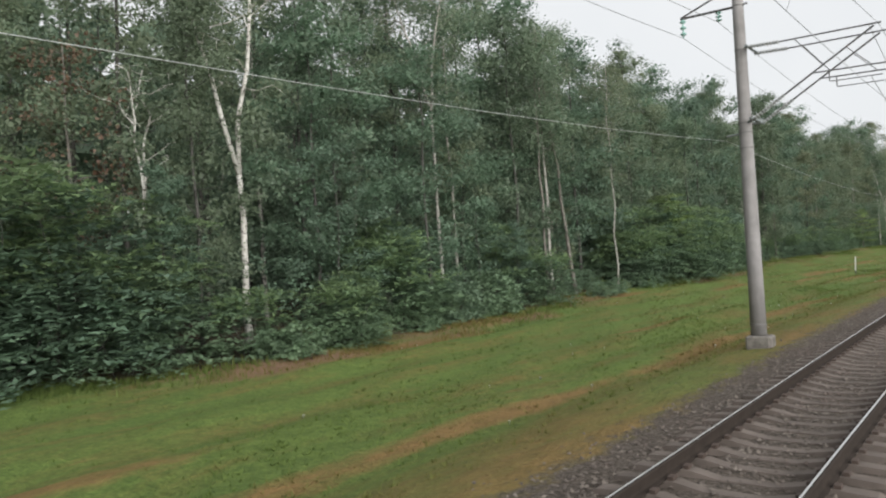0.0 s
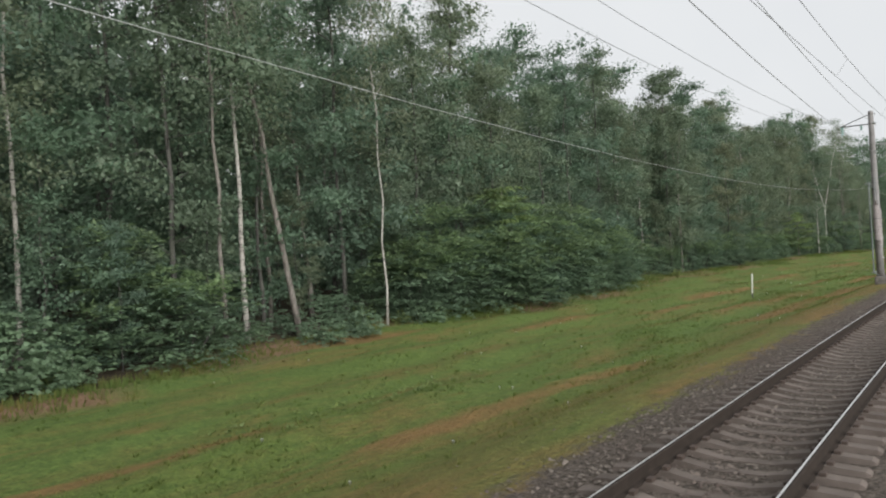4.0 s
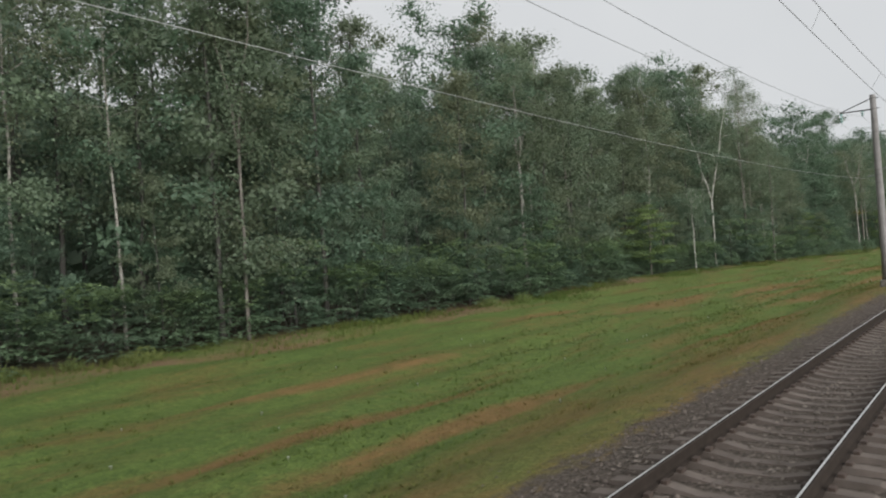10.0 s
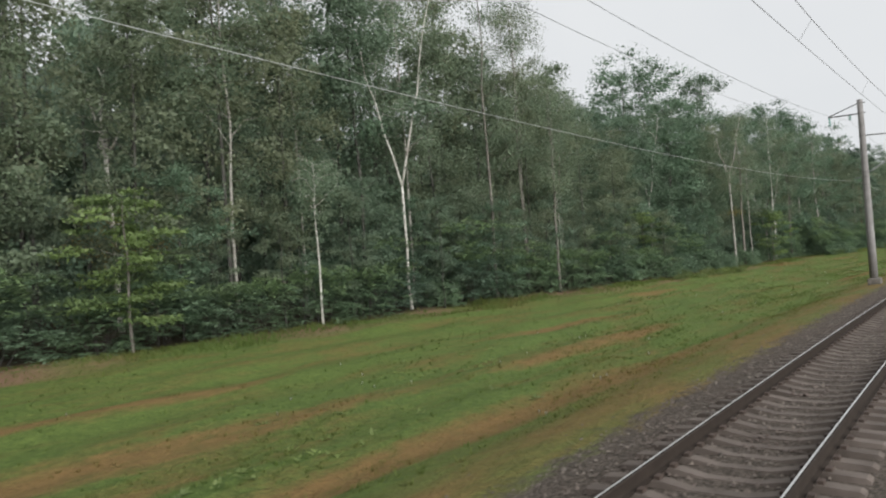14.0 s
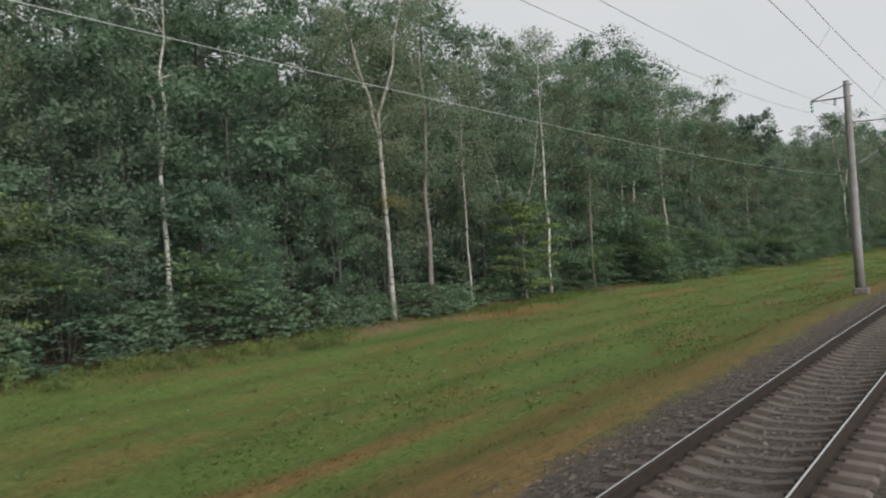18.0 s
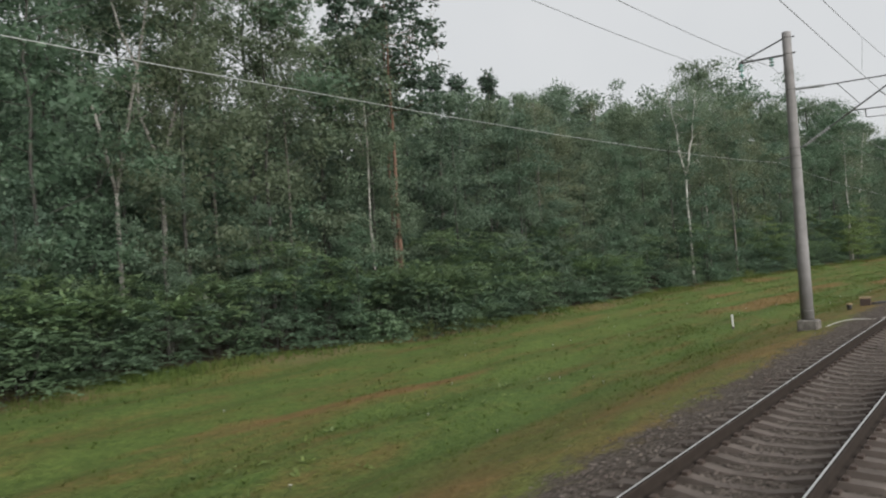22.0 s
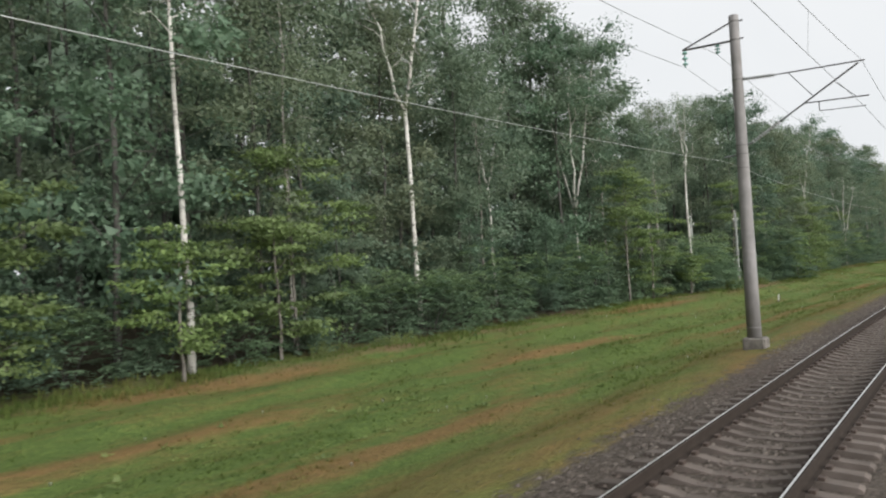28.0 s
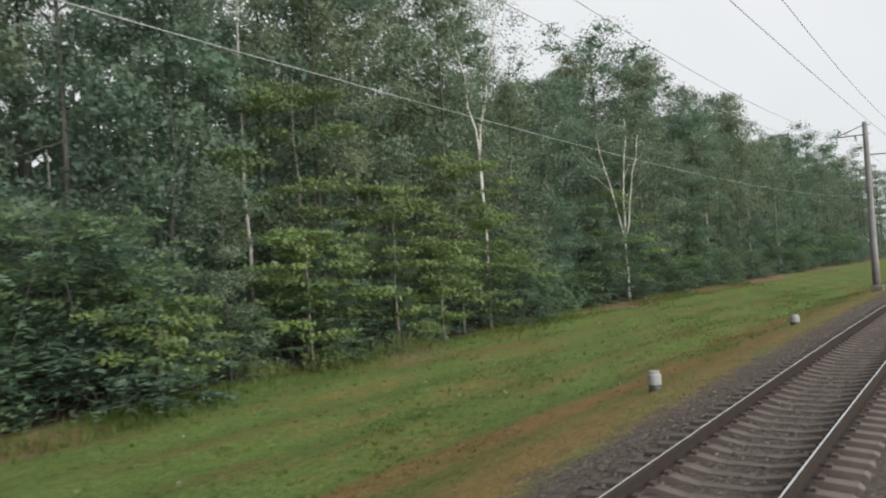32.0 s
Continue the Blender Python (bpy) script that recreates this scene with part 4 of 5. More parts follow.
def wood_kinds(size, count, limbs, seed):
    """Six tree shapes ten metres high, set out many times at other sizes."""
    out = []
    for k, (base, spread, mat, droop, shape) in enumerate(((0.9, 2.1, LEAF_DARK, 0.1, "oval"), (1.8, 1.7, LEAF_BIRCH, 0.35, "oval"), (1.0, 2.3, LEAF_DARK, 0.12, "top"),
                                                          (1.4, 1.9, LEAF_FAR, 0.25, "oval"), (0.5, 2.0, LEAF_FAR, 0.1, "oval"), (2.2, 1.7, LEAF_BIRCH, 0.4, "oval"))):
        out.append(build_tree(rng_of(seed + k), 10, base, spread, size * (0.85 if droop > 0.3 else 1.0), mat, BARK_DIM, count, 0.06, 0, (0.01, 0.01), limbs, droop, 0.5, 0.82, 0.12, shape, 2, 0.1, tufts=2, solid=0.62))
    return out


WOODS, YOUNG = wood_kinds(0.112, 10000, 25, 700), wood_kinds(0.165, 4600, 15, 760)
WOOD_WORDS = ("dark green broadleaf tree deep in the wood", "birch with light airy leaves among darker trees", "spreading dark-leaved tree of the wood", "slim tree with thin grey-green foliage",
              "dense bushy tree of the inner wood", "tall thin birch with grey bark")
rr = random.Random(5)


def in_clearing(s, d):
    """The gap in the wood round the utility poles."""
    return 407.5 < s < 426.5 and d < 33


for row, (gap, back, share) in enumerate(((5.4, 4.8, 0.92), (4.8, 9.0, 1.08))):
    s = -2.0 + row
    while s < (560 if row == 0 else 520):
        d = float(wood_edge(s)) + back + rr.uniform(-1.6, 1.6)
        top = float(np.interp(s, *TOPS)) * share * rr.choice((0.78, 0.84, 0.9, 0.95, 0.99, 1.04)) * rr.uniform(0.97, 1.03) * (1 + 0.006 * (d - 29))
        k = rr.choice((0, 1, 2, 3, 4, 5, 5))
        if in_clearing(s, d):
            d += 9.5
        for _ in range(4):
            if hides(s, d):
                d += 1.7
        plant("wood_tree", spot(s, d, lie(d), rr.uniform(0, 360), max(top, 7) / 10), WOODS[k], WOOD_WORDS[k], "tree", "trees of the wood")
        s += gap * rr.uniform(0.75, 1.3)


s = 0.0
while s < 520:
    d = float(wood_edge(s)) + rr.uniform(2.8, 5.8)
    k = rr.choice((0, 2, 4, 3, 4))
    if in_clearing(s, d):
        d += 13
    for _ in range(3):
        if hides(s, d):
            d += 1.6
    plant("sapling", spot(s, d, lie(d), rr.uniform(0, 360), rr.uniform(0.5, 0.85)), YOUNG[k], "young leafy tree filling the wood's edge", "tree", "saplings of the wood")
    s += rr.uniform(3.5, 8.5)


OPEN_EDGE = ((14, 34), (40, 52), (205, 222), (358, 369), (393, 400), (412, 427))
s = 36.0
while s < 520:
    d = float(wood_edge(s)) + rr.uniform(1.6, 3.4)
    if not any(a < s < b for a, b in OPEN_EDGE + ((53, 80),)) and not hides(s, d):
        k = rr.choice((0, 3, 4, 4, 2))
        plant("sapling", spot(s, d, lie(d), rr.uniform(0, 360), rr.uniform(0.42, 0.78)), YOUNG[k], "leafy sapling at the outer edge of the wood", "tree", "saplings of the wood")
    s += rr.uniform(3.5, 7.5)


def deep_wood():
    """The inner wood: crowns and dark stems that close the view behind the nearer trees."""
    rng = rng_of(31)
    spots = []
    for gap, back in ((3.6, 14.5), (3.8, 20.0), (4.4, 27.0), (4.0, 33.0), (4.0, 39.0)):
        s = 0.0
        while s < 660:
            spots.append((s + rng.uniform(-1, 1), back + rng.uniform(-2, 2)))
            s += gap
    cs, ws, kc, g = [], [], [], Geo()
    for s, back in spots:
        d = float(wood_edge(s)) + back
        top = float(np.interp(s, *TOPS)) * rng.uniform(0.8, 1.02) * (1 + 0.010 * (d - 29))
        x, y = on_line(s, d)
        z = lie(d)
        lean = rng.normal(0, 0.3, 2)
        g.tube([(x, y, z - 0.3), (x + lean[0] * 0.5, y + lean[1] * 0.5, top * 0.5), (x + lean[0], y + lean[1], top * 0.92)], [0.17, 0.12, 0.04], 5, False)
        for k in range(16):
            h = z + (top - z) * ((k + rng.uniform(0, 1)) / 16)
            r = 2.7 * math.sin(math.pi * (0.22 + 0.7 * k / 16)) * rng.uniform(0.5, 1.1)
            a = k * 2.4 + rng.uniform(-0.5, 0.5)
            n = 90 if back < 24 else 30
            n += 65 if 385 < s < 460 else 0
            glade = 385 < s < 460
            if back > 24 and h < top - (5.0 if glade else 3.6):
                kc.append((x + math.cos(a) * r * 0.6, y + math.sin(a) * r * 0.6, h, ((2.0 if h < 7.5 else 1.35 if h < 13 else 0.95) if glade else 1.7) + (0.6 if back > 30 and not glade else 0.0)))
            off = rng.normal(0, 1, (n, 3))
            off /= np.linalg.norm(off, axis=1)[:, None]
            cs.append(np.array([x + math.cos(a) * r * 0.8, y + math.sin(a) * r * 0.8, h]) + off * np.array([1.25, 1.25, 0.75]) * rng.uniform(0.3, 1, (n, 1)))
            ws.append(off)
    c = np.concatenate(cs)
    c[:, 2] = np.maximum(c[:, 2], 0.3)
    kc = np.array(kc)
    core = cores(kc[:, :3], kc[:, 3] * rng.uniform(0.8, 1.25, len(kc)), rng, 0.9)
    tagged(new("inner_wood", leaves("inner_wood", c, np.concatenate(ws), 0.34, 0.24, LEAF_FAR, rng, 0.1, 0.6, core, np.concatenate(ws), 1.5)), "dark leafy depth of the wood behind its edge", "woodland", kind="stuff")
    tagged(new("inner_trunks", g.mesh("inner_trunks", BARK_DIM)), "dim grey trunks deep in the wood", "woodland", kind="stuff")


deep_wood()

# undergrowth along the edge
for k, s, d, size in ((4, 9.3, 24.2, 2.0), (4, 6.8, 24.8, 1.75), (1, 16.5, 22.4, 0.9), (0, 13.1, 23.9, 1.56), (5, 26.6, 25.6, 1.2), (5, 24.8, 26.2, 1.05), (5, 22.2, 23.3, 0.72), (0, 25.7, 23.4, 1.23), (1, 20.8, 21.7, 0.90), (2, 28.1, 22.4, 1.12), (3, 17.6, 21.5, 1.01), (2, 32.0, 23.4, 1.34),
                      (4, 36.9, 25.3, 1.12), (0, 56.3, 25.0, 1.75), (0, 60.3, 24.5, 1.88), (4, 63.9, 24.8, 1.69), (0, 67.5, 25.1, 1.81), (1, 71.1, 25.6, 1.88), (0, 74.6, 25.4, 1.62), (4, 77.7, 26.4, 1.50), (0, 53.3, 25.6, 1.62),
                      (3, 51.8, 23.4, 0.90), (3, 44.1, 22.6, 0.78), (3, 46.7, 23.1, 0.90), (1, 38.4, 23.5, 1.12), (0, 81.3, 27.7, 1.50), (1, 240.8, 24.4, 1.57), (0, 253.9, 24.3, 1.06), (1, 256.9, 24.9, 1.01), (3, 247.1, 23.2, 1.34),
                      (3, 250.8, 23.4, 1.34), (0, 277.6, 24.6, 1.46), (1, 272.0, 22.7, 1.12), (3, 268.5, 22.5, 1.12), (1, 274.5, 23.1, 1.12), (0, 412.2, 21.2, 1.40), (0, 415.8, 22.1, 1.34), (1, 419.1, 22.8, 1.12), (3, 423.9, 20.3, 1.2),
                      (4, 407.7, 21.2, 1.01), (4, 428.8, 20.5, 1.34), (4, 432.0, 19.4, 1.23), (0, 392.2, 22.7, 1.23)):
    if size < 1.45:
        shrub(k, s, d, size)
    else:
        for step, back, share in ((-0.95, 0.0, 0.7), (0.95, 0.3, 0.74), (0.1, 1.5, 0.8)):
            shrub(4 if back > 1 else k, s + step * size * 0.6, d + back - 0.5, size * share)
s = -3.0
while s < 560:
    if not any(a < s < b for a, b in ((6, 15), (53, 80), (417.5, 424.5))):
        d = float(wood_edge(s)) + rr.uniform(1.2, 2.2)
        low = any(a < s < b for a, b in OPEN_EDGE)
        k = rr.choice((1, 2, 2, 3, 3)) if low else rr.choice((0, 1, 1, 2, 4, 4))
        shrub(k, s, d + SHRUB_SIZE[k][0] * 0.25, rr.uniform(0.7, 1.0) if low else rr.uniform(0.85, 1.25))
    s += rr.uniform(2.2, 3.6) if s < 500 else 4.5


def herb_kind(seed, width, height, n):
    """A stand of upright herbs: thin stalks set with narrow leaves."""
    rng = rng_of(seed)
    g = Geo()
    k = 34
    a, r = rng.uniform(0, 6.28, k), width * 0.5 * rng.uniform(0, 1, k) ** 0.6
    foot = np.stack([np.cos(a) * r, np.sin(a) * r, np.zeros(k)], -1)
    tip = foot + np.stack([rng.normal(0, 0.12, k), rng.normal(0, 0.12, k), height * rng.uniform(0.55, 1.1, k) * (1 - 0.35 * r / width)], -1)
    for p, q in zip(foot, tip):
        g.tube([p - np.array([0, 0, 0.1]), (p + q) / 2 + rng.normal(0, 0.02, 3), q], [0.008, 0.006, 0.004], 3, False)
    pick, u = rng.integers(0, k, n), rng.uniform(0.15, 1.02, (n, 1))
    way = rng.normal(0, 1, (n, 3))
    way[:, 2] = rng.uniform(-0.2, 0.9, n)
    way /= np.linalg.norm(way, axis=1)[:, None]
    pos = foot[pick] * (1 - u) + tip[pick] * u + way * 0.06
    return g.mesh("stem", LEAF_HERB), leaves("crown", pos, way * 2, 0.15, 0.045, LEAF_HERB, rng, 0.1, 0.9)


HERBS = herb_kind(51, 1.7, 1.0, 620), herb_kind(52, 1.3, 0.7, 480)
for s0, s1, off, gap in ((50, 58, 0.6, 1.1), (85, 92, 0.0, 1.3), (113, 119, 0.2, 1.6), (189, 204, -0.9, 0.85), (243, 253, -0.4, 0.85), (270, 275, 0.0, 1.2), (318, 324, 0.2, 1.6), (367, 372, 0.6, 1.0), (416.5, 426, 2.2, 0.9),
                         (18, 34, 2.6, 1.4), (437, 446, 0.8, 1.3), (416.5, 425.5, 0.4, 0.55)):
    s = s0
    while s < s1:
        d = float(wood_edge(s)) + off + rr.uniform(-0.5, 1.4)
        k = rr.choice((0, 1))
        t = thing("herb_stand", spot(s, d, lie(d), rr.uniform(0, 360), rr.uniform(0.55, 1.0)), "waist-high yellow-green herbs at the wood's edge", "herbs", "herbs of the wood's edge")
        part("stem", HERBS[k][0], t)
        part("leaves", HERBS[k][1], t)
        s += gap * rr.uniform(0.6, 1.4)


def understory():
    """Saplings and brush between the trunks."""
    rng = rng_of(32)
    n = 3200
    s = rng.uniform(-4, 600, n)
    d = wood_edge(s) + rng.uniform(3.0, 13, n)
    z = np.interp(d, *LIE) + rng.uniform(0.3, 6.5, n) * rng.uniform(0.4, 1, n) * np.where((s > 407) & (s < 427), 0.35, 1.0)
    c = on_line_np(s, d, z)
    k = 56
    off = rng.normal(0, 1, (n, k, 3))
    off /= np.linalg.norm(off, axis=2)[..., None]
    pos = (c[:, None] + off * np.array([0.95, 0.95, 0.5]) * rng.uniform(0.3, 1, (n, k, 1))).reshape(-1, 3)
    tagged(new("understory", leaves("understory", pos, off.reshape(-1, 3), 0.21, 0.14, LEAF_DARK, rng, 0.15, 0.7, None, off.reshape(-1, 3), 1.5)), "dark leafy saplings and brush between the trunks", "undergrowth", kind="stuff")


understory()


# ---- overhead line ----
MASTS = (19.72, 70.15, 119.2, 169.2, 219.45, 269.9, 319.6, 368.72, 418.75, 468.7, 518.7, 568.7)
MAST_D = 5.47


def string_of(g, p, q, n, r=0.075, mat=1, core=0.02):
    """A row of insulator discs from p to q."""
    p, q = Vector(p), Vector(q)
    way, long = (q - p).normalized(), (q - p).length
    prof = []
    for i in range(n):
        h = long * (i + 0.5) / n
        prof += [(h - long * 0.42 / n, core), (h - long * 0.12 / n, r), (h + long * 0.10 / n, r * 0.85), (h + long * 0.2 / n, core)]
    g.lathe(p, [(0, core)] + prof + [(long, core)], 10, way, mat)


def pole_radius(z):
    return 0.198 - 0.0068 * z


def cantilever(t, y):
    """Track-side arm: level insulated stay, sloping strut, hangers, registration arm and steady arm."""
    stay = part("stay_rod", Geo().tube([(1.0, y, 7.35), (3.2, y, 7.3)], 0.019, 8).mesh("stay_rod", STEEL_DARK), t)
    strut = part("strut", Geo().tube([(1.05, y, 6.02), (3.05, y, 7.26)], 0.023, 8).mesh("strut", STEEL_DARK), t)
    for arm, p, q in ((stay, (0.16, y, 7.4), (1.0, y, 7.35)), (strut, (0.3, y, 5.55), (1.05, y, 6.02))):
        g = Geo()
        string_of(g, p, q, 11, 0.058, 0, 0.03)
        part("insulator", g.mesh("insulator", CERAMIC), arm, "pale ribbed insulator")
    part("hanger", Geo().tube([(1.34, y, 7.34), (1.94, y, 6.57)], 0.012, 5).mesh("hanger", STEEL_DARK), stay)
    part("foot_bracket", Geo().tube([(0.1, y * 0.4, 5.5), (0.32, y, 5.55)], 0.035, 6).mesh("foot_bracket", STEEL_GREY), t)
    bar = part("registration_arm", Geo().tube([(1.72, y, 6.42), (3.25, y, 6.36)], 0.017, 6).mesh("registration_arm", STEEL_DARK), t)
    part("hanger", Geo().tube([(2.45, y, 6.89), (2.95, y, 6.38)], 0.010, 5).mesh("hanger", STEEL_DARK), bar)
    part("drop_bracket", Geo().tube([(2.06, y, 6.41), (2.06, y + 0.02, 6.16), (2.16, y + 0.03, 6.15)], 0.015, 6).mesh("drop_bracket", STEEL_DARK), bar)
    part("steady_arm", Geo().tube([(2.1, y + 0.03, 6.15), (3.16, y + 0.03, 6.11)], 0.011, 6).mesh("steady_arm", STEEL_DARK), bar)


def build_mast(m, double=False):
    t = thing("catenary_mast", m, "tall tapered grey concrete catenary mast on a square footing", "mast", "masts along the railway")
    part("footing", Geo().box((0.03, 0, -0.43), (0.62, 0.56, 0.84), 0.05).mesh("footing", CONCRETE_BLOCK), t, "weathered square concrete footing")
    part("pole", Geo().lathe((0, 0, 0), [(z, pole_radius(z)) for z in (0, 2, 4, 6, 8, 9.28)], 20).mesh("pole", CONCRETE_MAST, smooth=True), t)
    for z in (0.28, 4.85, 5.25, 5.5, 7.4, 8.56, 9.1):
        r = pole_radius(z) + 0.008
        part("band", Geo().lathe((0, 0, z), [(-0.018, r), (0.018, r)], 20).mesh("band", STEEL_BAND), t)
    for z in (8.58, 9.1):
        part("bolt", Geo().tube([(0.1, 0, z), (0.24, 0, z)], 0.022, 6).mesh("bolt", STEEL_DARK), t)
    # field-side bracket with two hanging insulators
    g = Geo().tube([(-0.1, 0, 8.56), (-1.52, 0, 8.6)], 0.032, 6).tube([(-0.1, 0, 9.1), (-1.5, 0, 8.62)], 0.024, 6)
    feeder = part("feeder_bracket", g.mesh("feeder_bracket", STEEL_DARK), t)
    for x, a, b in ((-1.46, 8.58, 8.08), (-0.5, 8.55, 8.27)):
        g = Geo()
        string_of(g, (x, 0, a), (x, 0, b), 3, 0.085, 0, 0.022)
        part("insulator", g.mesh("insulator", GLASS_GREEN), feeder, "green glass insulator discs")
    g = Geo().tube([(-0.1, 0, 5.25), (-0.5, 0, 5.22)], 0.028, 6)
    part("low_bracket", g.mesh("low_bracket", STEEL_GREY), t)
    if not double:
        cantilever(t, 0.0)
    else:
        for y in (-0.25, 0.62):
            cantilever(t, y)
        for z in (5.55, 7.4):
            g = Geo().tube([(0.24, -0.4, z), (0.24, 0.75, z)], 0.035, 6)
            part("crossbeam", g.mesh("crossbeam", STEEL_GREY), t)
    return t


build_mast(spot(MASTS[0] + 0.05, MAST_D), True)
mast = build_mast(spot(MASTS[2] + 0.05, MAST_D))
second = build_mast(spot(MASTS[1] + 0.05, MAST_D + 0.12, 0.1))
for z in (1.28, 1.47, 1.65, 1.83):
    way = Vector((1, 0.05, 0)).normalized()
    at = Vector((0, 0, z)) + way * (pole_radius(z) - 0.01)
    part("hole_plug", Geo().tube([at, at + way * 0.016], 0.018, 8).mesh("hole_plug", PAINT_BLACK), second, "dark plugged bolt hole")
for s in MASTS[3:]:
    copy_thing(mast, spot(s + 0.05, MAST_D, 0, 0))


def wire(name, marks, r, mat, label, sags, n=14):
    """A wire hung from mark to mark (s, d, z), each span sagging."""
    g, pts = Geo(), []
    for i in range(len(marks) - 1):
        (s0, d0, z0), (s1, d1, z1) = marks[i], marks[i + 1]
        for j in range(n if i < len(marks) - 2 else n + 1):
            u = j / n
            hang = sags[i % len(sags)] if isinstance(sags, tuple) else sags
            pts.append((*on_line(s0 + (s1 - s0) * u, d0 + (d1 - d0) * u), z0 + (z1 - z0) * u - 4 * hang * u * (1 - u)))
    g.tube(pts, r, 5)
    return tagged(new(name, g.mesh(name, mat)), label, "wire", "overhead wires", "")


ALL = (-31.0,) + MASTS
EARTH_SAG = (0.78, 0.82, 0.38, 0.5, 0.47, 0.64, 0.38, 0.5, 0.52, 0.55, 0.5, 0.5)
wire("earth_wire", [(s, MAST_D + 0.48, 5.1) for s in ALL], 0.0045, WIRE_PALE, "pale low wire strung along the field side of the masts", EARTH_SAG)
wire("feeder_wire", [(s, MAST_D + 1.46, 8.06) for s in ALL], 0.007, WIRE_GREY, "dark feeder wire hung under the mast brackets", 0.8)
wire("feeder_wire", [(s, MAST_D + 0.5, 8.25) for s in ALL], 0.007, WIRE_GREY, "dark feeder wire close beside the masts", 0.92)
wire("contact_wire", [(s, TRACK_MID + (0.2 if i % 2 else -0.2), 6.08) for i, s in enumerate(ALL)], 0.006, WIRE_GREY, "thin contact wire above the near track", 0.05)
messenger = wire("messenger_wire", [(s, TRACK_MID - 0.2, 7.32) for s in ALL], 0.006, WIRE_GREY, "messenger wire sagging above the contact wire", 0.95)
wire("contact_wire", [(s, -1.5 + (0.2 if i % 2 else -0.2), 6.08) for i, s in enumerate(ALL)], 0.006, WIRE_GREY, "thin contact wire above the second track", 0.05)
wire("messenger_wire", [(s, -1.5, 7.32) for s in ALL], 0.006, WIRE_GREY, "messenger wire above the second track", 0.95)
for i in range(len(ALL) - 4):
    for j in range(1, 7):
        u = j / 7
        s = ALL[i] + (ALL[i + 1] - ALL[i]) * u
        a = (0.2 if i % 2 else -0.2) * (1 - u) + (0.2 if (i + 1) % 2 else -0.2) * u
        top = 7.32 - 4 * 0.95 * u * (1 - u)
        part("dropper", Geo().tube([(*on_line(s, TRACK_MID + a), 6.06), (*on_line(s, TRACK_MID - 0.2), top)], 0.004, 4).mesh("dropper", WIRE_GREY), messenger)


for z0, z1 in ((8.5, 7.35), (6.95, 6.1)):
    wire("anchored_wire", [(69.75, 5.3, z0), (45, 4.0, (z0 + z1) / 2 - 0.25), (19.6, TRACK_MID, z1)], 0.008, WIRE_GREY, "wire drawn aside from the track to its tension weights", 0.1)
    g = Geo()
    string_of(g, (*on_line(68.6, 5.24), z0 - 0.03), (*on_line(68.1, 5.21), z0 - 0.045), 4, 0.07, 0, 0.025)
    tagged(new("strain_insulator", g.mesh("strain_insulator", CERAMIC)), "pale strain insulator in an anchored wire", "insulator", "strain insulators")

# tensioning weights beside the second mast
def weights(s, d, low, high, turn):
    t = thing("tension_weight", spot(s, d), "stack of round pale concrete tensioning weights on a rod", "weight", "tension weights")
    n = 13
    h = (high - low) / n
    for i in range(n):
        w = 0.16 + 0.004 * ((i * 7 + int(turn)) % 3 - 1)
        g = Geo().lathe((0.003 * ((i * 5) % 3 - 1), 0, low + i * h), [(0.0, w - 0.008), (0.006, w), (h - 0.012, w), (h - 0.004, w - 0.008)], 18)
        a = radians(turn + 50 * (i % 3))
        g.box((math.cos(a) * w, math.sin(a) * w, low + i * h + h / 2), (0.016, 0.016, h * 0.7), 0.0, None, 1)
        part("disc", g.mesh("disc", CONCRETE_WEIGHT, RUST), t)
    part("rod", Geo().tube([(0, 0, low - 0.08), (0, 0, 5.6)], 0.014, 6).mesh("rod", STEEL_GREY), t)
    part("clamp", Geo().lathe((0, 0, low + (high - low) * 0.6), [(0, 0.168), (0.03, 0.168)], 18).mesh("clamp", STEEL_DARK), t, "dark steel clamp")
    part("eye", Geo().tube([(0, 0, high), (0, 0, high + 0.28)], [0.035, 0.02], 8).mesh("eye", RUST), t)


weights(69.31, 5.5, 2.15, 4.06, -60)
weights(69.66, 5.46, 1.86, 3.86, -60)
guide = thing("weight_guide", spot(69.48, 5.78), "galvanised guide rails with brackets for tensioning weights", "guide rails")
for x, y in ((0.03, -0.28), (-0.07, 0.22)):
    part("guide_rail", Geo().tube([(x, y, 0.3), (x, y, 5.35)], 0.026, 8).mesh("guide_rail", STEEL_GREY), guide)
for z in (0.36, 5.25):
    g = Geo().tube([(0.06, 0.66, z + 0.02), (-0.02, -0.34, z)], 0.028, 6).tube([(0.16, 0.58, z - 0.22), (-0.04, 0.05, z - 0.02)], 0.022, 6).tube([(0.14, -0.3, z), (-0.1, -0.28, z)], 0.026, 6)
    part("guide_bracket", g.mesh("guide_bracket", STEEL_GREY), guide)


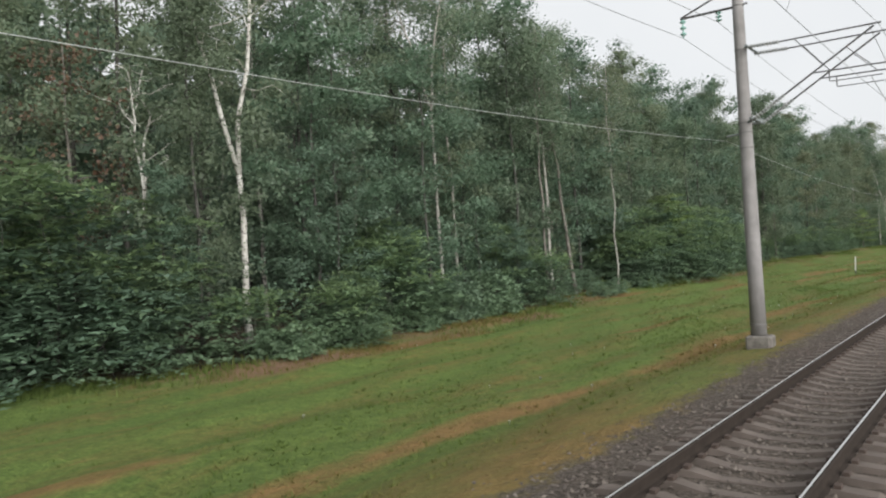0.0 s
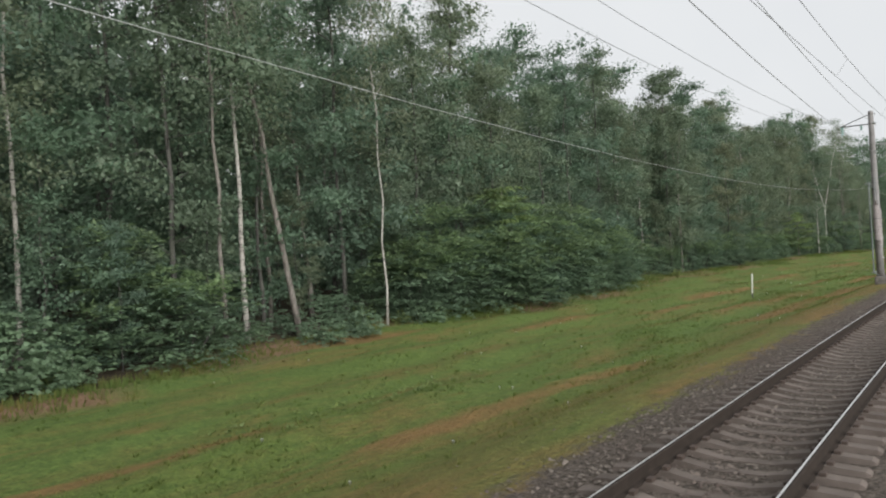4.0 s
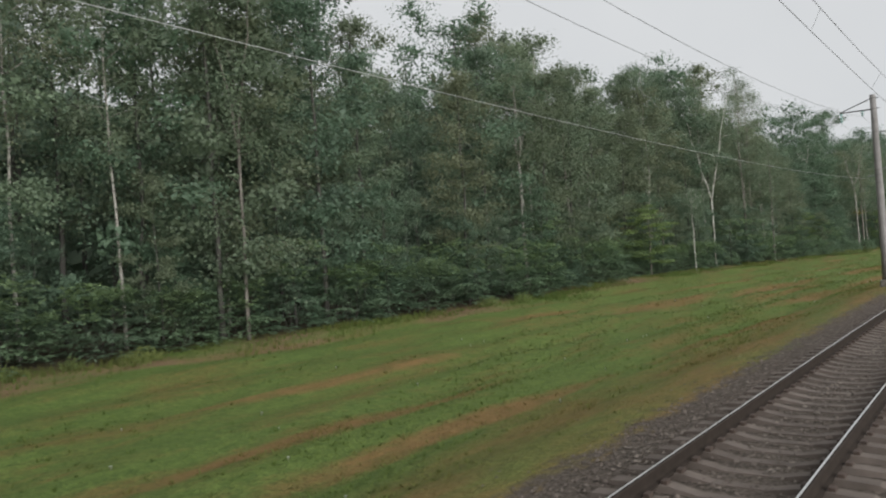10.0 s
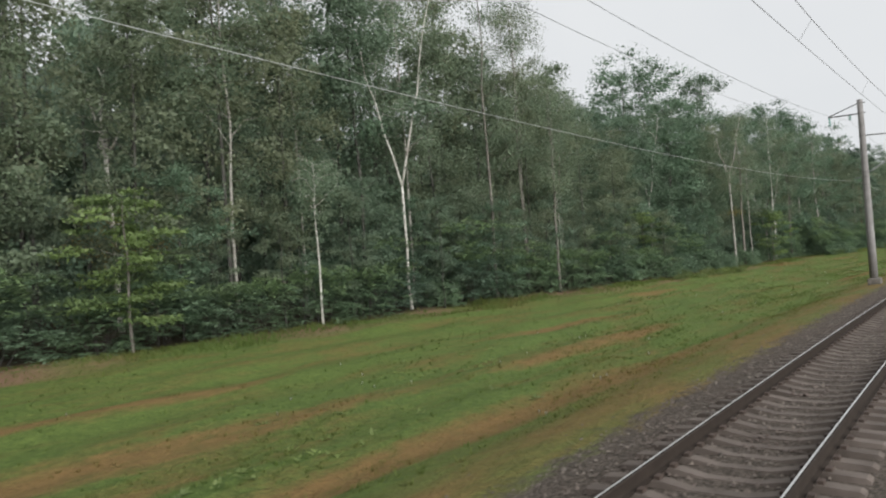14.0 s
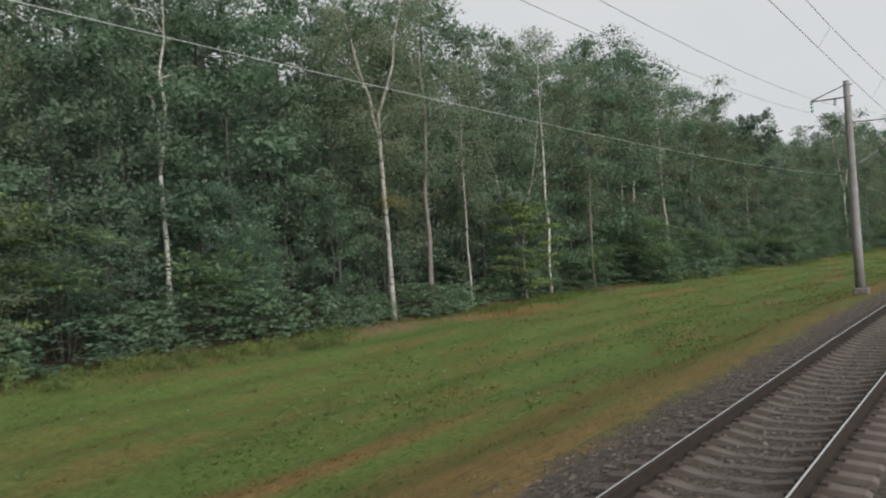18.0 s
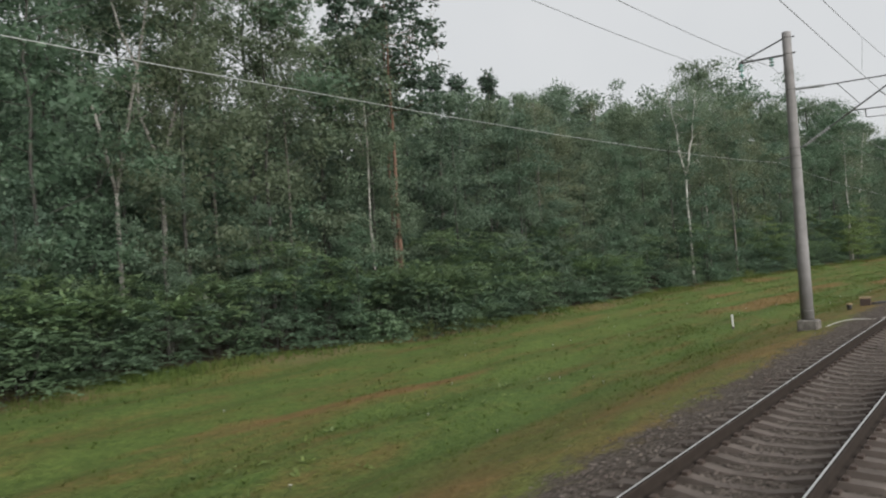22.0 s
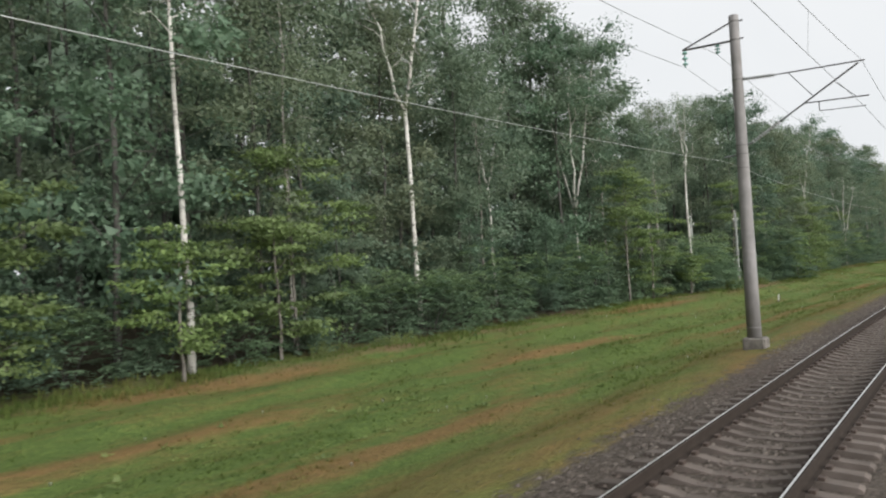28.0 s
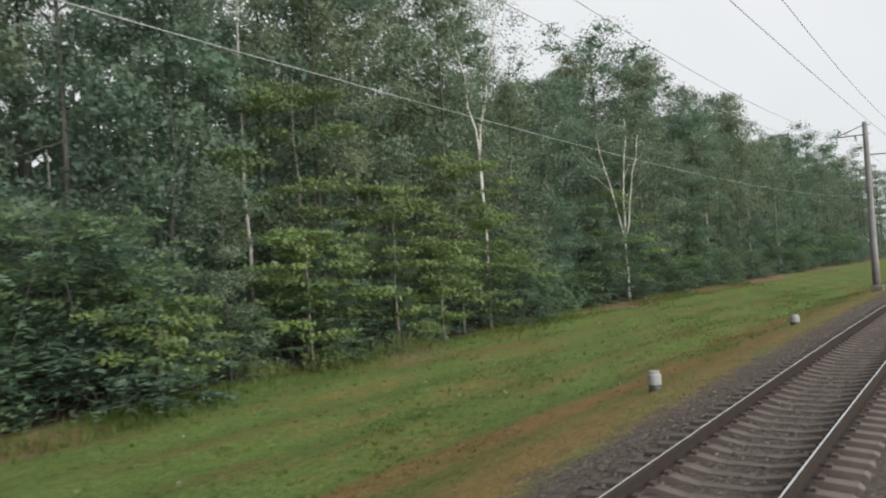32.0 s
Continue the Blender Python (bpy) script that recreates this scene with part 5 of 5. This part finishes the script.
def warning_plate(s, d, z):
    t = thing("warning_sign", spot(s, d, z, 0), "small white triangular warning sign with a black border on a mast", "sign")
    r = pole_radius(z) + 0.004
    m = pose(0, 0, 0, 0, 0, 76) @ Matrix.Translation((0, -r, 0))
    g = Geo().add([m @ Vector(v) for v in ((-0.10, 0, -0.08), (0.10, 0, -0.08), (0, 0, 0.1), (-0.10, -0.006, -0.08), (0.10, -0.006, -0.08), (0, -0.006, 0.1))], [(0, 1, 2), (5, 4, 3), (0, 3, 4, 1), (1, 4, 5, 2), (2, 5, 3, 0)])
    part("plate", g.mesh("plate", PAINT_BLACK), t)
    g = Geo().add([m @ Vector(v) for v in ((-0.075, -0.009, -0.066), (0.075, -0.009, -0.066), (0, -0.009, 0.07))], [(2, 1, 0)])
    part("face", g.mesh("face", PAINT_WHITE), t)
    g = Geo().add([m @ Vector(v) for v in ((-0.01, -0.012, -0.045), (0.018, -0.012, 0.0), (0.0, -0.012, 0.0), (0.01, -0.012, 0.04), (-0.02, -0.012, -0.01), (0.0, -0.012, -0.01))], [(5, 4, 3, 2, 1, 0)])
    part("bolt_mark", g.mesh("bolt_mark", PAINT_RED), t)


warning_plate(70.2, MAST_D + 0.12, 1.18)


def anchor(s, d, tops, thick, label):
    """A guy anchor: a half-buried block, rods and insulated guys up to the mast or wire."""
    z = lie(d)
    t = thing("guy_anchor", spot(s, d), label, "guy anchor", "guy anchors")
    part("anchor_block", Geo().box((0, 0, z + 0.02), (0.6, 0.74, 0.56), 0.03).mesh("anchor_block", CONCRETE_OLD), t, "weathered concrete anchor block")
    foot = Vector((0, 0, z + 0.29))
    for k, top in enumerate(tops):
        e = spot(s, d).inverted() @ Vector((*on_line(top[0], top[1]), top[2]))
        way = e - foot
        side = Vector((0.16 * (k - (len(tops) - 1) / 2), 0, 0))
        part("anchor_rod", Geo().tube([foot, foot + way * 0.09 + side, foot + way * 0.19 + side], [0.018, 0.018, 0.014], 6).mesh("anchor_rod", RUST), t)
        part("turnbuckle", Geo().tube([foot + way * 0.10 + side, foot + way * 0.13 + side], 0.032, 8).mesh("turnbuckle", STEEL_DARK), t)
        guy = part("guy_wire", Geo().tube([foot + way * 0.19 + side, e], thick, 6).mesh("guy_wire", WIRE_PALE if thick > 0.008 else WIRE_GREY), t)
        for u in (0.18, 0.27 + 0.05 * k, 0.44, 0.62, 0.8):
            g = Geo()
            p = foot + way * u + side * (1 - u)
            string_of(g, p, p + way.normalized() * 0.12, 2, 0.033, 0, 0.014)
            part("insulator", g.mesh("insulator", CERAMIC), guy, "small pale strain insulator")
    return t


anchor(77.15, 6.12, ((70.2, MAST_D + 0.12, 8.4), (70.2, MAST_D + 0.12, 7.5)), 0.005, "concrete anchor block with two insulated guy wires")
guyed = anchor(412.2, 6.05, ((416.9, 5.94, 5.12),), 0.0085, "concrete anchor block with one long insulated guy wire")
here = spot(412.2, 6.05).inverted()
upper = [here @ Vector((*on_line(a, b), z)) for a, b, z in ((416.9, 5.94, 5.12), (418.62, 5.6, 8.02))]
part("upper_guy_wire", Geo().tube(upper, 0.005, 6).mesh("upper_guy_wire", WIRE_GREY), guyed, "thin dark upper guy wire")
clamp = thing("guy_clamp", spot(MASTS[8] + 0.05, MAST_D), "steel clamp bars bolted round a concrete mast", "clamp")
for z in (7.92, 8.12):
    for y in (-0.17, 0.17):
        part("clamp_bar", Geo().box((0, y, z), (0.62, 0.05, 0.07), 0.01).mesh("clamp_bar", STEEL_GREY), clamp)
    for x in (-0.26, 0.26):
        part("clamp_bolt", Geo().tube([(x, -0.24, z), (x, 0.24, z)], 0.014, 6).mesh("clamp_bolt", STEEL_DARK), clamp)


# ---- small trackside things ----
def marker_post(s, d, high, label, dark, r=0.036):
    t = thing("marker_post", spot(s, d, float(land(s, d)), random.uniform(0, 40)) @ pose(0, 0, 0, random.uniform(-3, 3), random.uniform(-3, 3)), label, "post", "marker posts")
    part("shaft", Geo().box((0, 0, high * 0.6), (r * 2, r * 2, high * 0.8), 0.012).mesh("shaft", PAINT_WHITE), t)
    part("foot", Geo().box((0, 0, high * 0.08), (r * 2.1, r * 2.1, high * 0.24), 0.01).mesh("foot", PAINT_BLACK if dark else CONCRETE_BLOCK), t, "black-painted foot" if dark else "bare concrete foot")
    part("rim", Geo().box((0, 0, high * 1.0), (r * 2.15, r * 2.15, 0.05), 0.01).mesh("rim", PAINT_WHITE), t)


marker_post(71.1, 12.8, 1.5, "tall white marker post with a black foot in the grass", True)
for s, d, h in ((276.15, 9.8, 0.6), (402.6, 12.85, 0.5), (420.2, 6.8, 0.5)):
    marker_post(s, d, h, "short white marker post standing in the grass", False)


def stub(s, d, w, h, top, label):
    """A short round stub: narrow body under a thin wider cap."""
    t = thing("cable_stub", spot(s, d, lie(d), random.uniform(0, 60)), label, "stub", "cable stubs")
    part("body", Geo().lathe((0, 0, -0.1), [(0, w * 0.36), (h * 0.6, w * 0.37), (h * 0.8, w * 0.44)], 14).mesh("body", PAINT_BLACK, smooth=True), t)
    part("lid", Geo().lathe((0, 0, h * 0.8 - 0.1), [(0, w * 0.5), (h * 0.09, w * 0.5), (h * 0.12, w * 0.44)], 14).mesh("lid", top), t)


def pale_stub(s, d, w, h):
    """A concrete stub: dark footing, pale round head with a small rim."""
    t = thing("concrete_stub", spot(s, d, lie(d), random.uniform(0, 60)), "short pale concrete stub on a dark foot beside the ballast", "stub", "cable stubs")
    part("foot", Geo().lathe((0, 0, -0.12), [(0, w * 0.46), (h * 0.5, w * 0.44)], 14).mesh("foot", PAINT_BLACK, smooth=True), t, "dark tarred foot")
    part("head", Geo().lathe((0, 0, h * 0.5 - 0.12), [(0, w * 0.5), (h * 0.4, w * 0.48), (h * 0.46, w * 0.4), (h * 0.56, w * 0.38)], 14).mesh("head", CONCRETE_POLE), t)


pale_stub(436.3, 5.75, 0.29, 0.5)
pale_stub(450.4, 5.85, 0.34, 0.46)
stub(277.15, 5.55, 0.24, 0.38, PAINT_YELLOW, "low dark cable stub with a yellowish lid")
stub(405.3, 5.82, 0.29, 0.48, PAINT_YELLOW, "dark cable stub with a faded yellow lid")
stub(406.4, 4.8, 0.22, 0.38, PAINT_YELLOW, "small dark cable stub with a faded yellow lid")


def box_case(s, d, label):
    """A low case on two legs, its lid in two steps."""
    t = thing("trackside_box", spot(s, d, lie(d), 8, 0.85), label, "equipment box", "trackside boxes")
    part("case", Geo().box((0, -0.1, 0.17), (0.46, 0.24, 0.36), 0.02).mesh("case", RUST), t)
    part("case", Geo().box((0, 0.14, 0.21), (0.46, 0.22, 0.36), 0.02).mesh("case", RUST), t)
    part("lid", Geo().box((0, -0.1, 0.365), (0.52, 0.26, 0.03), 0.012).mesh("lid", PAINT_YELLOW), t, "faded yellow lid")
    part("lid", Geo().box((0, 0.15, 0.405), (0.52, 0.24, 0.03), 0.012).mesh("lid", PAINT_YELLOW), t, "faded yellow lid")
    for x in (-0.18, 0.18):
        part("leg", Geo().box((x, 0, -0.1), (0.07, 0.3, 0.25), 0.01).mesh("leg", RUST), t)


box_case(278.8, 5.25, "low dark equipment box on legs beside the track")
box_case(405.9, 5.85, "dark equipment box with a faded yellow lid")
box_case(406.45, 5.88, "dark equipment box with a faded yellow lid")
for s0, d0, s1 in ((279.0, 5.05, 280.5), (406.5, 5.0, 407.6)):
    g = Geo()
    for e in (-0.045, 0.045):
        g.tube([(*on_line(s0 + (s1 - s0) * u + e, d0 + (3.5 - d0) * u), lie(d0 + (3.5 - d0) * u) + 0.035 + 0.02 * math.sin(9 * u)) for u in [i / 10 for i in range(11)]], 0.048, 8)
    tagged(new("cable_duct", g.mesh("cable_duct", PAINT_BLACK, smooth=True)), "pair of black cable ducts lying from box to rail", "cable duct", "cable ducts")
g = Geo().tube([(*on_line(270.2 + 2.4 * u, 5.35 - 1.85 * u), -0.44 + 0.17 * math.sin(math.pi * min(u * 1.3, 1)) + 0.28 * u) for u in [i / 12 for i in range(13)]], 0.012, 8)
tagged(new("cable_hose", g.mesh("cable_hose", HOSE_PALE)), "pale earthing hose curving from mast foot to rail", "hose")


# ---- utility poles in the clearing ----
def utility_pole(s, d, high, brace, low):
    t = thing("utility_pole", spot(s, d, low, 90 + random.uniform(-6, 6)), "pale concrete utility pole with crossarm and white insulators", "pole", "utility poles")
    part("shaft", Geo().box((0, 0, high / 2 - 0.3), (0.26, 0.22, high + 0.6), 0.03, None, 0, 0.68).mesh("shaft", CONCRETE_POLE), t)
    arm = part("crossarm", Geo().box((0, 0, high - 0.75), (1.6, 0.09, 0.09), 0.0).mesh("crossarm", STEEL_GREY), t)
    for x, z in ((-0.72, -0.7), (0.72, -0.7), (-0.12, 0.06)):
        part("insulator", Geo().lathe((x, 0, high + z), [(0, 0.02), (0.05, 0.025), (0.06, 0.055), (0.11, 0.045), (0.13, 0.05), (0.18, 0.02)], 10).mesh("insulator", PAINT_WHITE), arm, "white porcelain insulator")
    for z in (1.75, 2.3):
        part("step_iron", Geo().box((0.12, 0, high - z), (0.5, 0.05, 0.05), 0.0).mesh("step_iron", STEEL_GREY), t)
    if brace:
        part("brace", Geo().tube([(-1.35, 0.5, -0.3), (-0.08, 0, high - 1.0)], [0.11, 0.085], 8).mesh("brace", CONCRETE_POLE), t, "leaning concrete brace")


for s, d, top, brace in ((421.1, 21.2, 6.2, False), (421.2, 25.7, 6.1, True), (423.6, 32.3, 6.4, False), (418.9, 29.3, 5.7, False)):
    utility_pole(s, d, top - lie(d), brace, lie(d))
for dz, x in ((-0.5, -0.72), (-0.5, 0.72), (0.25, 0.12)):
    wire("utility_wire", [(421.1 + x, 21.2, 6.2 + dz), (421.2 + x, 25.7, 6.1 + dz), (423.6 + x, 32.3, 6.4 + dz)], 0.008, WIRE_GREY, "thin wire strung between utility poles", 0.15, 6)


# ---- sleepers, ballast and grass ----
def sleeper_mesh():
    """Concrete sleeper: raised seats under the rails, a lower and narrower middle, sloping ends."""
    g = Geo()
    st = ((-1.35, 0.125, -0.03), (-1.30, 0.13, 0.0), (-0.95, 0.13, 0.02), (-0.60, 0.125, 0.015), (-0.3, 0.11, -0.045), (0.3, 0.11, -0.045), (0.60, 0.125, 0.015), (0.95, 0.13, 0.02), (1.30, 0.13, 0.0), (1.35, 0.125, -0.03))
    verts = []
    for x, w, z in st:
        verts += [(x, -w, -0.2), (x, -w * 0.75, z), (x, w * 0.75, z), (x, w, -0.2)]
    faces = [(i * 4 + j, i * 4 + j + 1, i * 4 + j + 5, i * 4 + j + 4) for i in range(len(st) - 1) for j in range(3)] + [(3, 2, 1, 0), tuple(range(36, 40))]
    g.add(verts, faces)
    for e in (-0.8, 0.8):
        for k in (-0.13, 0.13):
            g.box((e + k, 0, 0.035), (0.07, 0.12, 0.05), 0.0, None, 1)
    return g


SLEEPER = sleeper_mesh()
plain = SLEEPER.mesh("sleeper", CONCRETE_SLEEPER, RUST)
rest = Geo()
for i in range(1010):
    s = 1.0 + 0.5 * i
    m = spot(s + random.uniform(-0.012, 0.012), TRACK_MID, -0.185, random.uniform(-0.6, 0.6))
    if 330 <= i < 480 or 800 <= i < 950:
        ob = new("sleeper", plain)
        ob.parent = track
        ob.matrix_world = m
    else:
        rest.add([m @ Vector(v) for v in SLEEPER.v], SLEEPER.f)
        rest.mi[-len(SLEEPER.f):] = SLEEPER.mi
tagged(part("sleepers", rest.mesh("sleepers", CONCRETE_SLEEPER, RUST), track, "weathered concrete sleepers"), kind="stuff")


def scatter(name, n, s0, s1, spread, seed, size, low):
    """Ballast stones: rough eight-sided lumps; spread(rng, n) gives their d."""
    rng = rng_of(seed)
    s, d = rng.uniform(s0, s1, n), spread(rng, n)
    z = np.interp(d, *LIE) + low + rng.uniform(-0.015, 0.02, n)
    c = on_line_np(s, d, z)
    r = rng.uniform(*size, n)[:, None, None]
    shape = np.array([(1, 0, 0), (0, 1, 0), (-1, 0, 0), (0, -1, 0), (0, 0, 0.8), (0, 0, -0.3)], float)[None] * rng.uniform(0.55, 1.15, (n, 6, 1)) + rng.normal(0, 0.16, (n, 6, 3))
    a = rng.uniform(0, 6.28, n)
    x, y = shape[..., 0].copy(), shape[..., 1].copy()
    shape[..., 0], shape[..., 1] = x * np.cos(a)[:, None] - y * np.sin(a)[:, None], x * np.sin(a)[:, None] + y * np.cos(a)[:, None]
    v = (c[:, None] + shape * r - np.array([0, 0, 0.012])).reshape(-1, 3)
    f = np.array([(0, 1, 4), (1, 2, 4), (2, 3, 4), (3, 0, 4)])
    me = fast_mesh(name, v, (np.arange(n)[:, None, None] * 6 + f[None]).reshape(-1, 3), BALLAST)
    tagged(new(name, me), "brownish-grey crushed ballast stones along the rails", "ballast", kind="stuff")


scatter("ballast", 42000, 3, 480, lambda r, n: 3.45 + r.beta(1.1, 1.6, n) * 1.45, 11, (0.02, 0.043), 0.015)
scatter("ballast", 44000, 3, 480, lambda r, n: r.uniform(1.6, 3.4, n), 12, (0.025, 0.046), 0.02)
scatter("ballast", 17000, 3, 480, lambda r, n: r.uniform(3.42, 4.05, n), 14, (0.024, 0.046), 0.045)
scatter("ballast", 5000, 3, 480, lambda r, n: 4.55 + r.exponential(0.35, n), 13, (0.018, 0.034), 0.01)


def grass(n, s0, s1, d0, d1, high, seed, edge=False):
    """Grass tufts of three blades each."""
    rng = rng_of(seed)
    s, d = rng.uniform(s0, s1, n), d0 + (d1 - d0) * rng.uniform(0, 1, n) ** 1.3
    if edge:
        d = wood_edge(s) + rng.normal(0.6, 0.9, n)
    patch = np.sin(s * 0.8 + d) * np.sin(d * 1.7 - s * 0.23) + np.sin(s * 0.31 - d * 0.7)
    keep = rng.uniform(-1.6, 1.2, n) < patch * 0.25 + 0.8
    keep &= d < wood_edge(s) + (2.2 if edge else 0.8)
    s, d, patch = s[keep], d[keep], patch[keep]
    n = len(s)
    h = high * rng.uniform(0.5, 1.5, n) * (1 + 0.35 * np.clip(patch, -1, 1.5)) * np.clip((d - 5.0) / 1.6, 0.35, 1)
    base = on_line_np(s, d, land(s, d) - 0.01)
    v = []
    for k in range(3):
        a = rng.uniform(0, 6.28, n)
        out = np.stack([np.cos(a), np.sin(a), np.zeros(n)], -1)
        side = np.stack([-np.sin(a), np.cos(a), np.zeros(n)], -1)
        w, tip = (h * (0.09 if edge else 0.2))[:, None], base + out * (h * rng.uniform(0.9, 2.2, n) * (0.35 if edge else 1.0))[:, None] + np.stack([np.zeros(n), np.zeros(n), h], -1)
        b = base + out * (h * 0.25)[:, None]
        v.append(np.stack([b - side * w, b + side * w, tip], 1))
    v = np.stack(v, 1).reshape(-1, 3)
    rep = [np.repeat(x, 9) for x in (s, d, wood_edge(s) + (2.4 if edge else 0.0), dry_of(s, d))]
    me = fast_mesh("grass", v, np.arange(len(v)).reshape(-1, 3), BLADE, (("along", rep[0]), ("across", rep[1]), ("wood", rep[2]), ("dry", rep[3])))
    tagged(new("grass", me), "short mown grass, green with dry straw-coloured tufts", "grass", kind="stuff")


def tussocks(n, seed):
    """Coarse dark tufts, thicker in patches, standing above the mown grass."""
    rng = rng_of(seed)
    s, d = rng.uniform(6, 470, n), 4.8 + 16 * rng.uniform(0, 1, n) ** 1.4
    patch = np.sin(s * 0.55 + d * 0.8) * np.sin(d * 1.1 - s * 0.17) + np.sin(s * 0.21 - d * 0.9) * 0.7
    keep = (rng.uniform(-1.4, 1.6, n) < patch) & (d < wood_edge(s))
    s, d = s[keep], d[keep]
    n = len(s)
    h = rng.uniform(0.05, 0.13, n) * np.clip((d - 4.6) / 2, 0.4, 1)
    base = on_line_np(s, d, land(s, d) - 0.01)
    v = []
    for k in range(6):
        a = rng.uniform(0, 6.28, n)
        out = np.stack([np.cos(a), np.sin(a), np.zeros(n)], -1)
        side = np.stack([-np.sin(a), np.cos(a), np.zeros(n)], -1)
        foot = base + out * rng.uniform(0, 0.09, (n, 1))
        w = (h * 0.16)[:, None]
        tip = foot + out * (h * rng.uniform(0.2, 1.1, n))[:, None] + np.stack([np.zeros(n), np.zeros(n), h * rng.uniform(0.7, 1.2, n)], -1)
        v.append(np.stack([foot - side * w, foot + side * w, tip], 1))
    v = np.stack(v, 1).reshape(-1, 3)
    rep = [np.repeat(x, 18) for x in (s, d, wood_edge(s), dry_of(s, d))]
    me = fast_mesh("tussocks", v, np.arange(len(v)).reshape(-1, 3), BLADE, (("along", rep[0]), ("across", rep[1]), ("wood", rep[2]), ("dry", rep[3])))
    tagged(new("tussocks", me), "coarse grass tussocks standing out of the mown verge", "grass", kind="stuff")


tussocks(20000, 95)
for k in range(4):
    grass(28000, 6 + k * 120, 126 + k * 120, 4.65, 13, 0.05, 60 + k)
    grass(12000, 8 + k * 122, 130 + k * 122, 11, 26, 0.16, 80 + k, True)
    grass(11000, 8 + k * 122, 130 + k * 122, 11, 26, 0.055, 70 + k)


def weeds():
    """Patches of low broad-leaved weeds in the mown verge and along the wood's edge."""
    rng = rng_of(92)
    beds = ((40, 13, 9, 2), (72, 12.5, 2, 0.5), (100, 14.5, 8, 2.0), (118, 11.5, 10, 1.6), (134, 10.5, 7, 1.2), (150, 14.5, 9, 1.5), (175, 14, 12, 2.5), (205, 13.5, 12, 3), (232, 12, 14, 2.5), (255, 11, 10, 1.6),
            (290, 9, 10, 1.3), (300, 10.5, 7, 1.0), (330, 14, 12, 2), (358, 12, 10, 2.5), (388, 13.5, 12, 2.5), (414, 14, 10, 2.5), (440, 12.5, 12, 2.5))
    cs, ws = [], []
    for a, b, long, wide in beds:
        n = int(3 * long * wide ** 0.5)
        s, d = a + rng.normal(0, 0.55, n) * long, b + rng.normal(0, 0.55, n) * wide
        c = on_line_np(s, d, land(s, d) + 0.03)
        for k in range(9):
            way = rng.normal(0, 1, (n, 3))
            way[:, 2] = np.abs(way[:, 2]) * 0.5
            way /= np.linalg.norm(way, axis=1)[:, None]
            cs.append(c + way * rng.uniform(0.05, 0.2, (n, 1)) * np.array([1, 1, 0.5]))
            ws.append(way * 2)
    me = leaves("weeds", np.concatenate(cs), np.concatenate(ws), 0.14, 0.08, LEAF_HERB, rng, 0.0, 2.2)
    tagged(new("weeds", me), "low clumps of broad-leaved weeds in the mown grass", "weeds", kind="stuff")


weeds()


def wildflowers(n):
    """Tiny white flower heads scattered in the verge."""
    rng = rng_of(91)
    s, d = rng.uniform(8, 470, n), rng.uniform(7, 20, n)
    c = on_line_np(s, d, land(s, d) + rng.uniform(0.05, 0.14, n))
    ring = np.array([(math.cos(a), math.sin(a), 0.25 * (k % 2)) for k, a in enumerate(np.arange(6) * math.pi / 3)])
    r = rng.uniform(0.014, 0.03, n)[:, None, None]
    v = np.concatenate([c[:, None] + ring[None] * r, c[:, None] + np.array([0, 0, -0.1])], 1).reshape(-1, 3)
    f = np.array([(k, (k + 1) % 6, 6) for k in range(6)] + [(0, 1, 2), (0, 2, 3), (0, 3, 4), (0, 4, 5)])
    tagged(new("wildflowers", fast_mesh("wildflowers", v, (np.arange(n)[:, None, None] * 7 + f[None]).reshape(-1, 3), PAINT_WHITE)), "tiny white flower heads in the grass", "flowers", kind="stuff")


wildflowers(280)
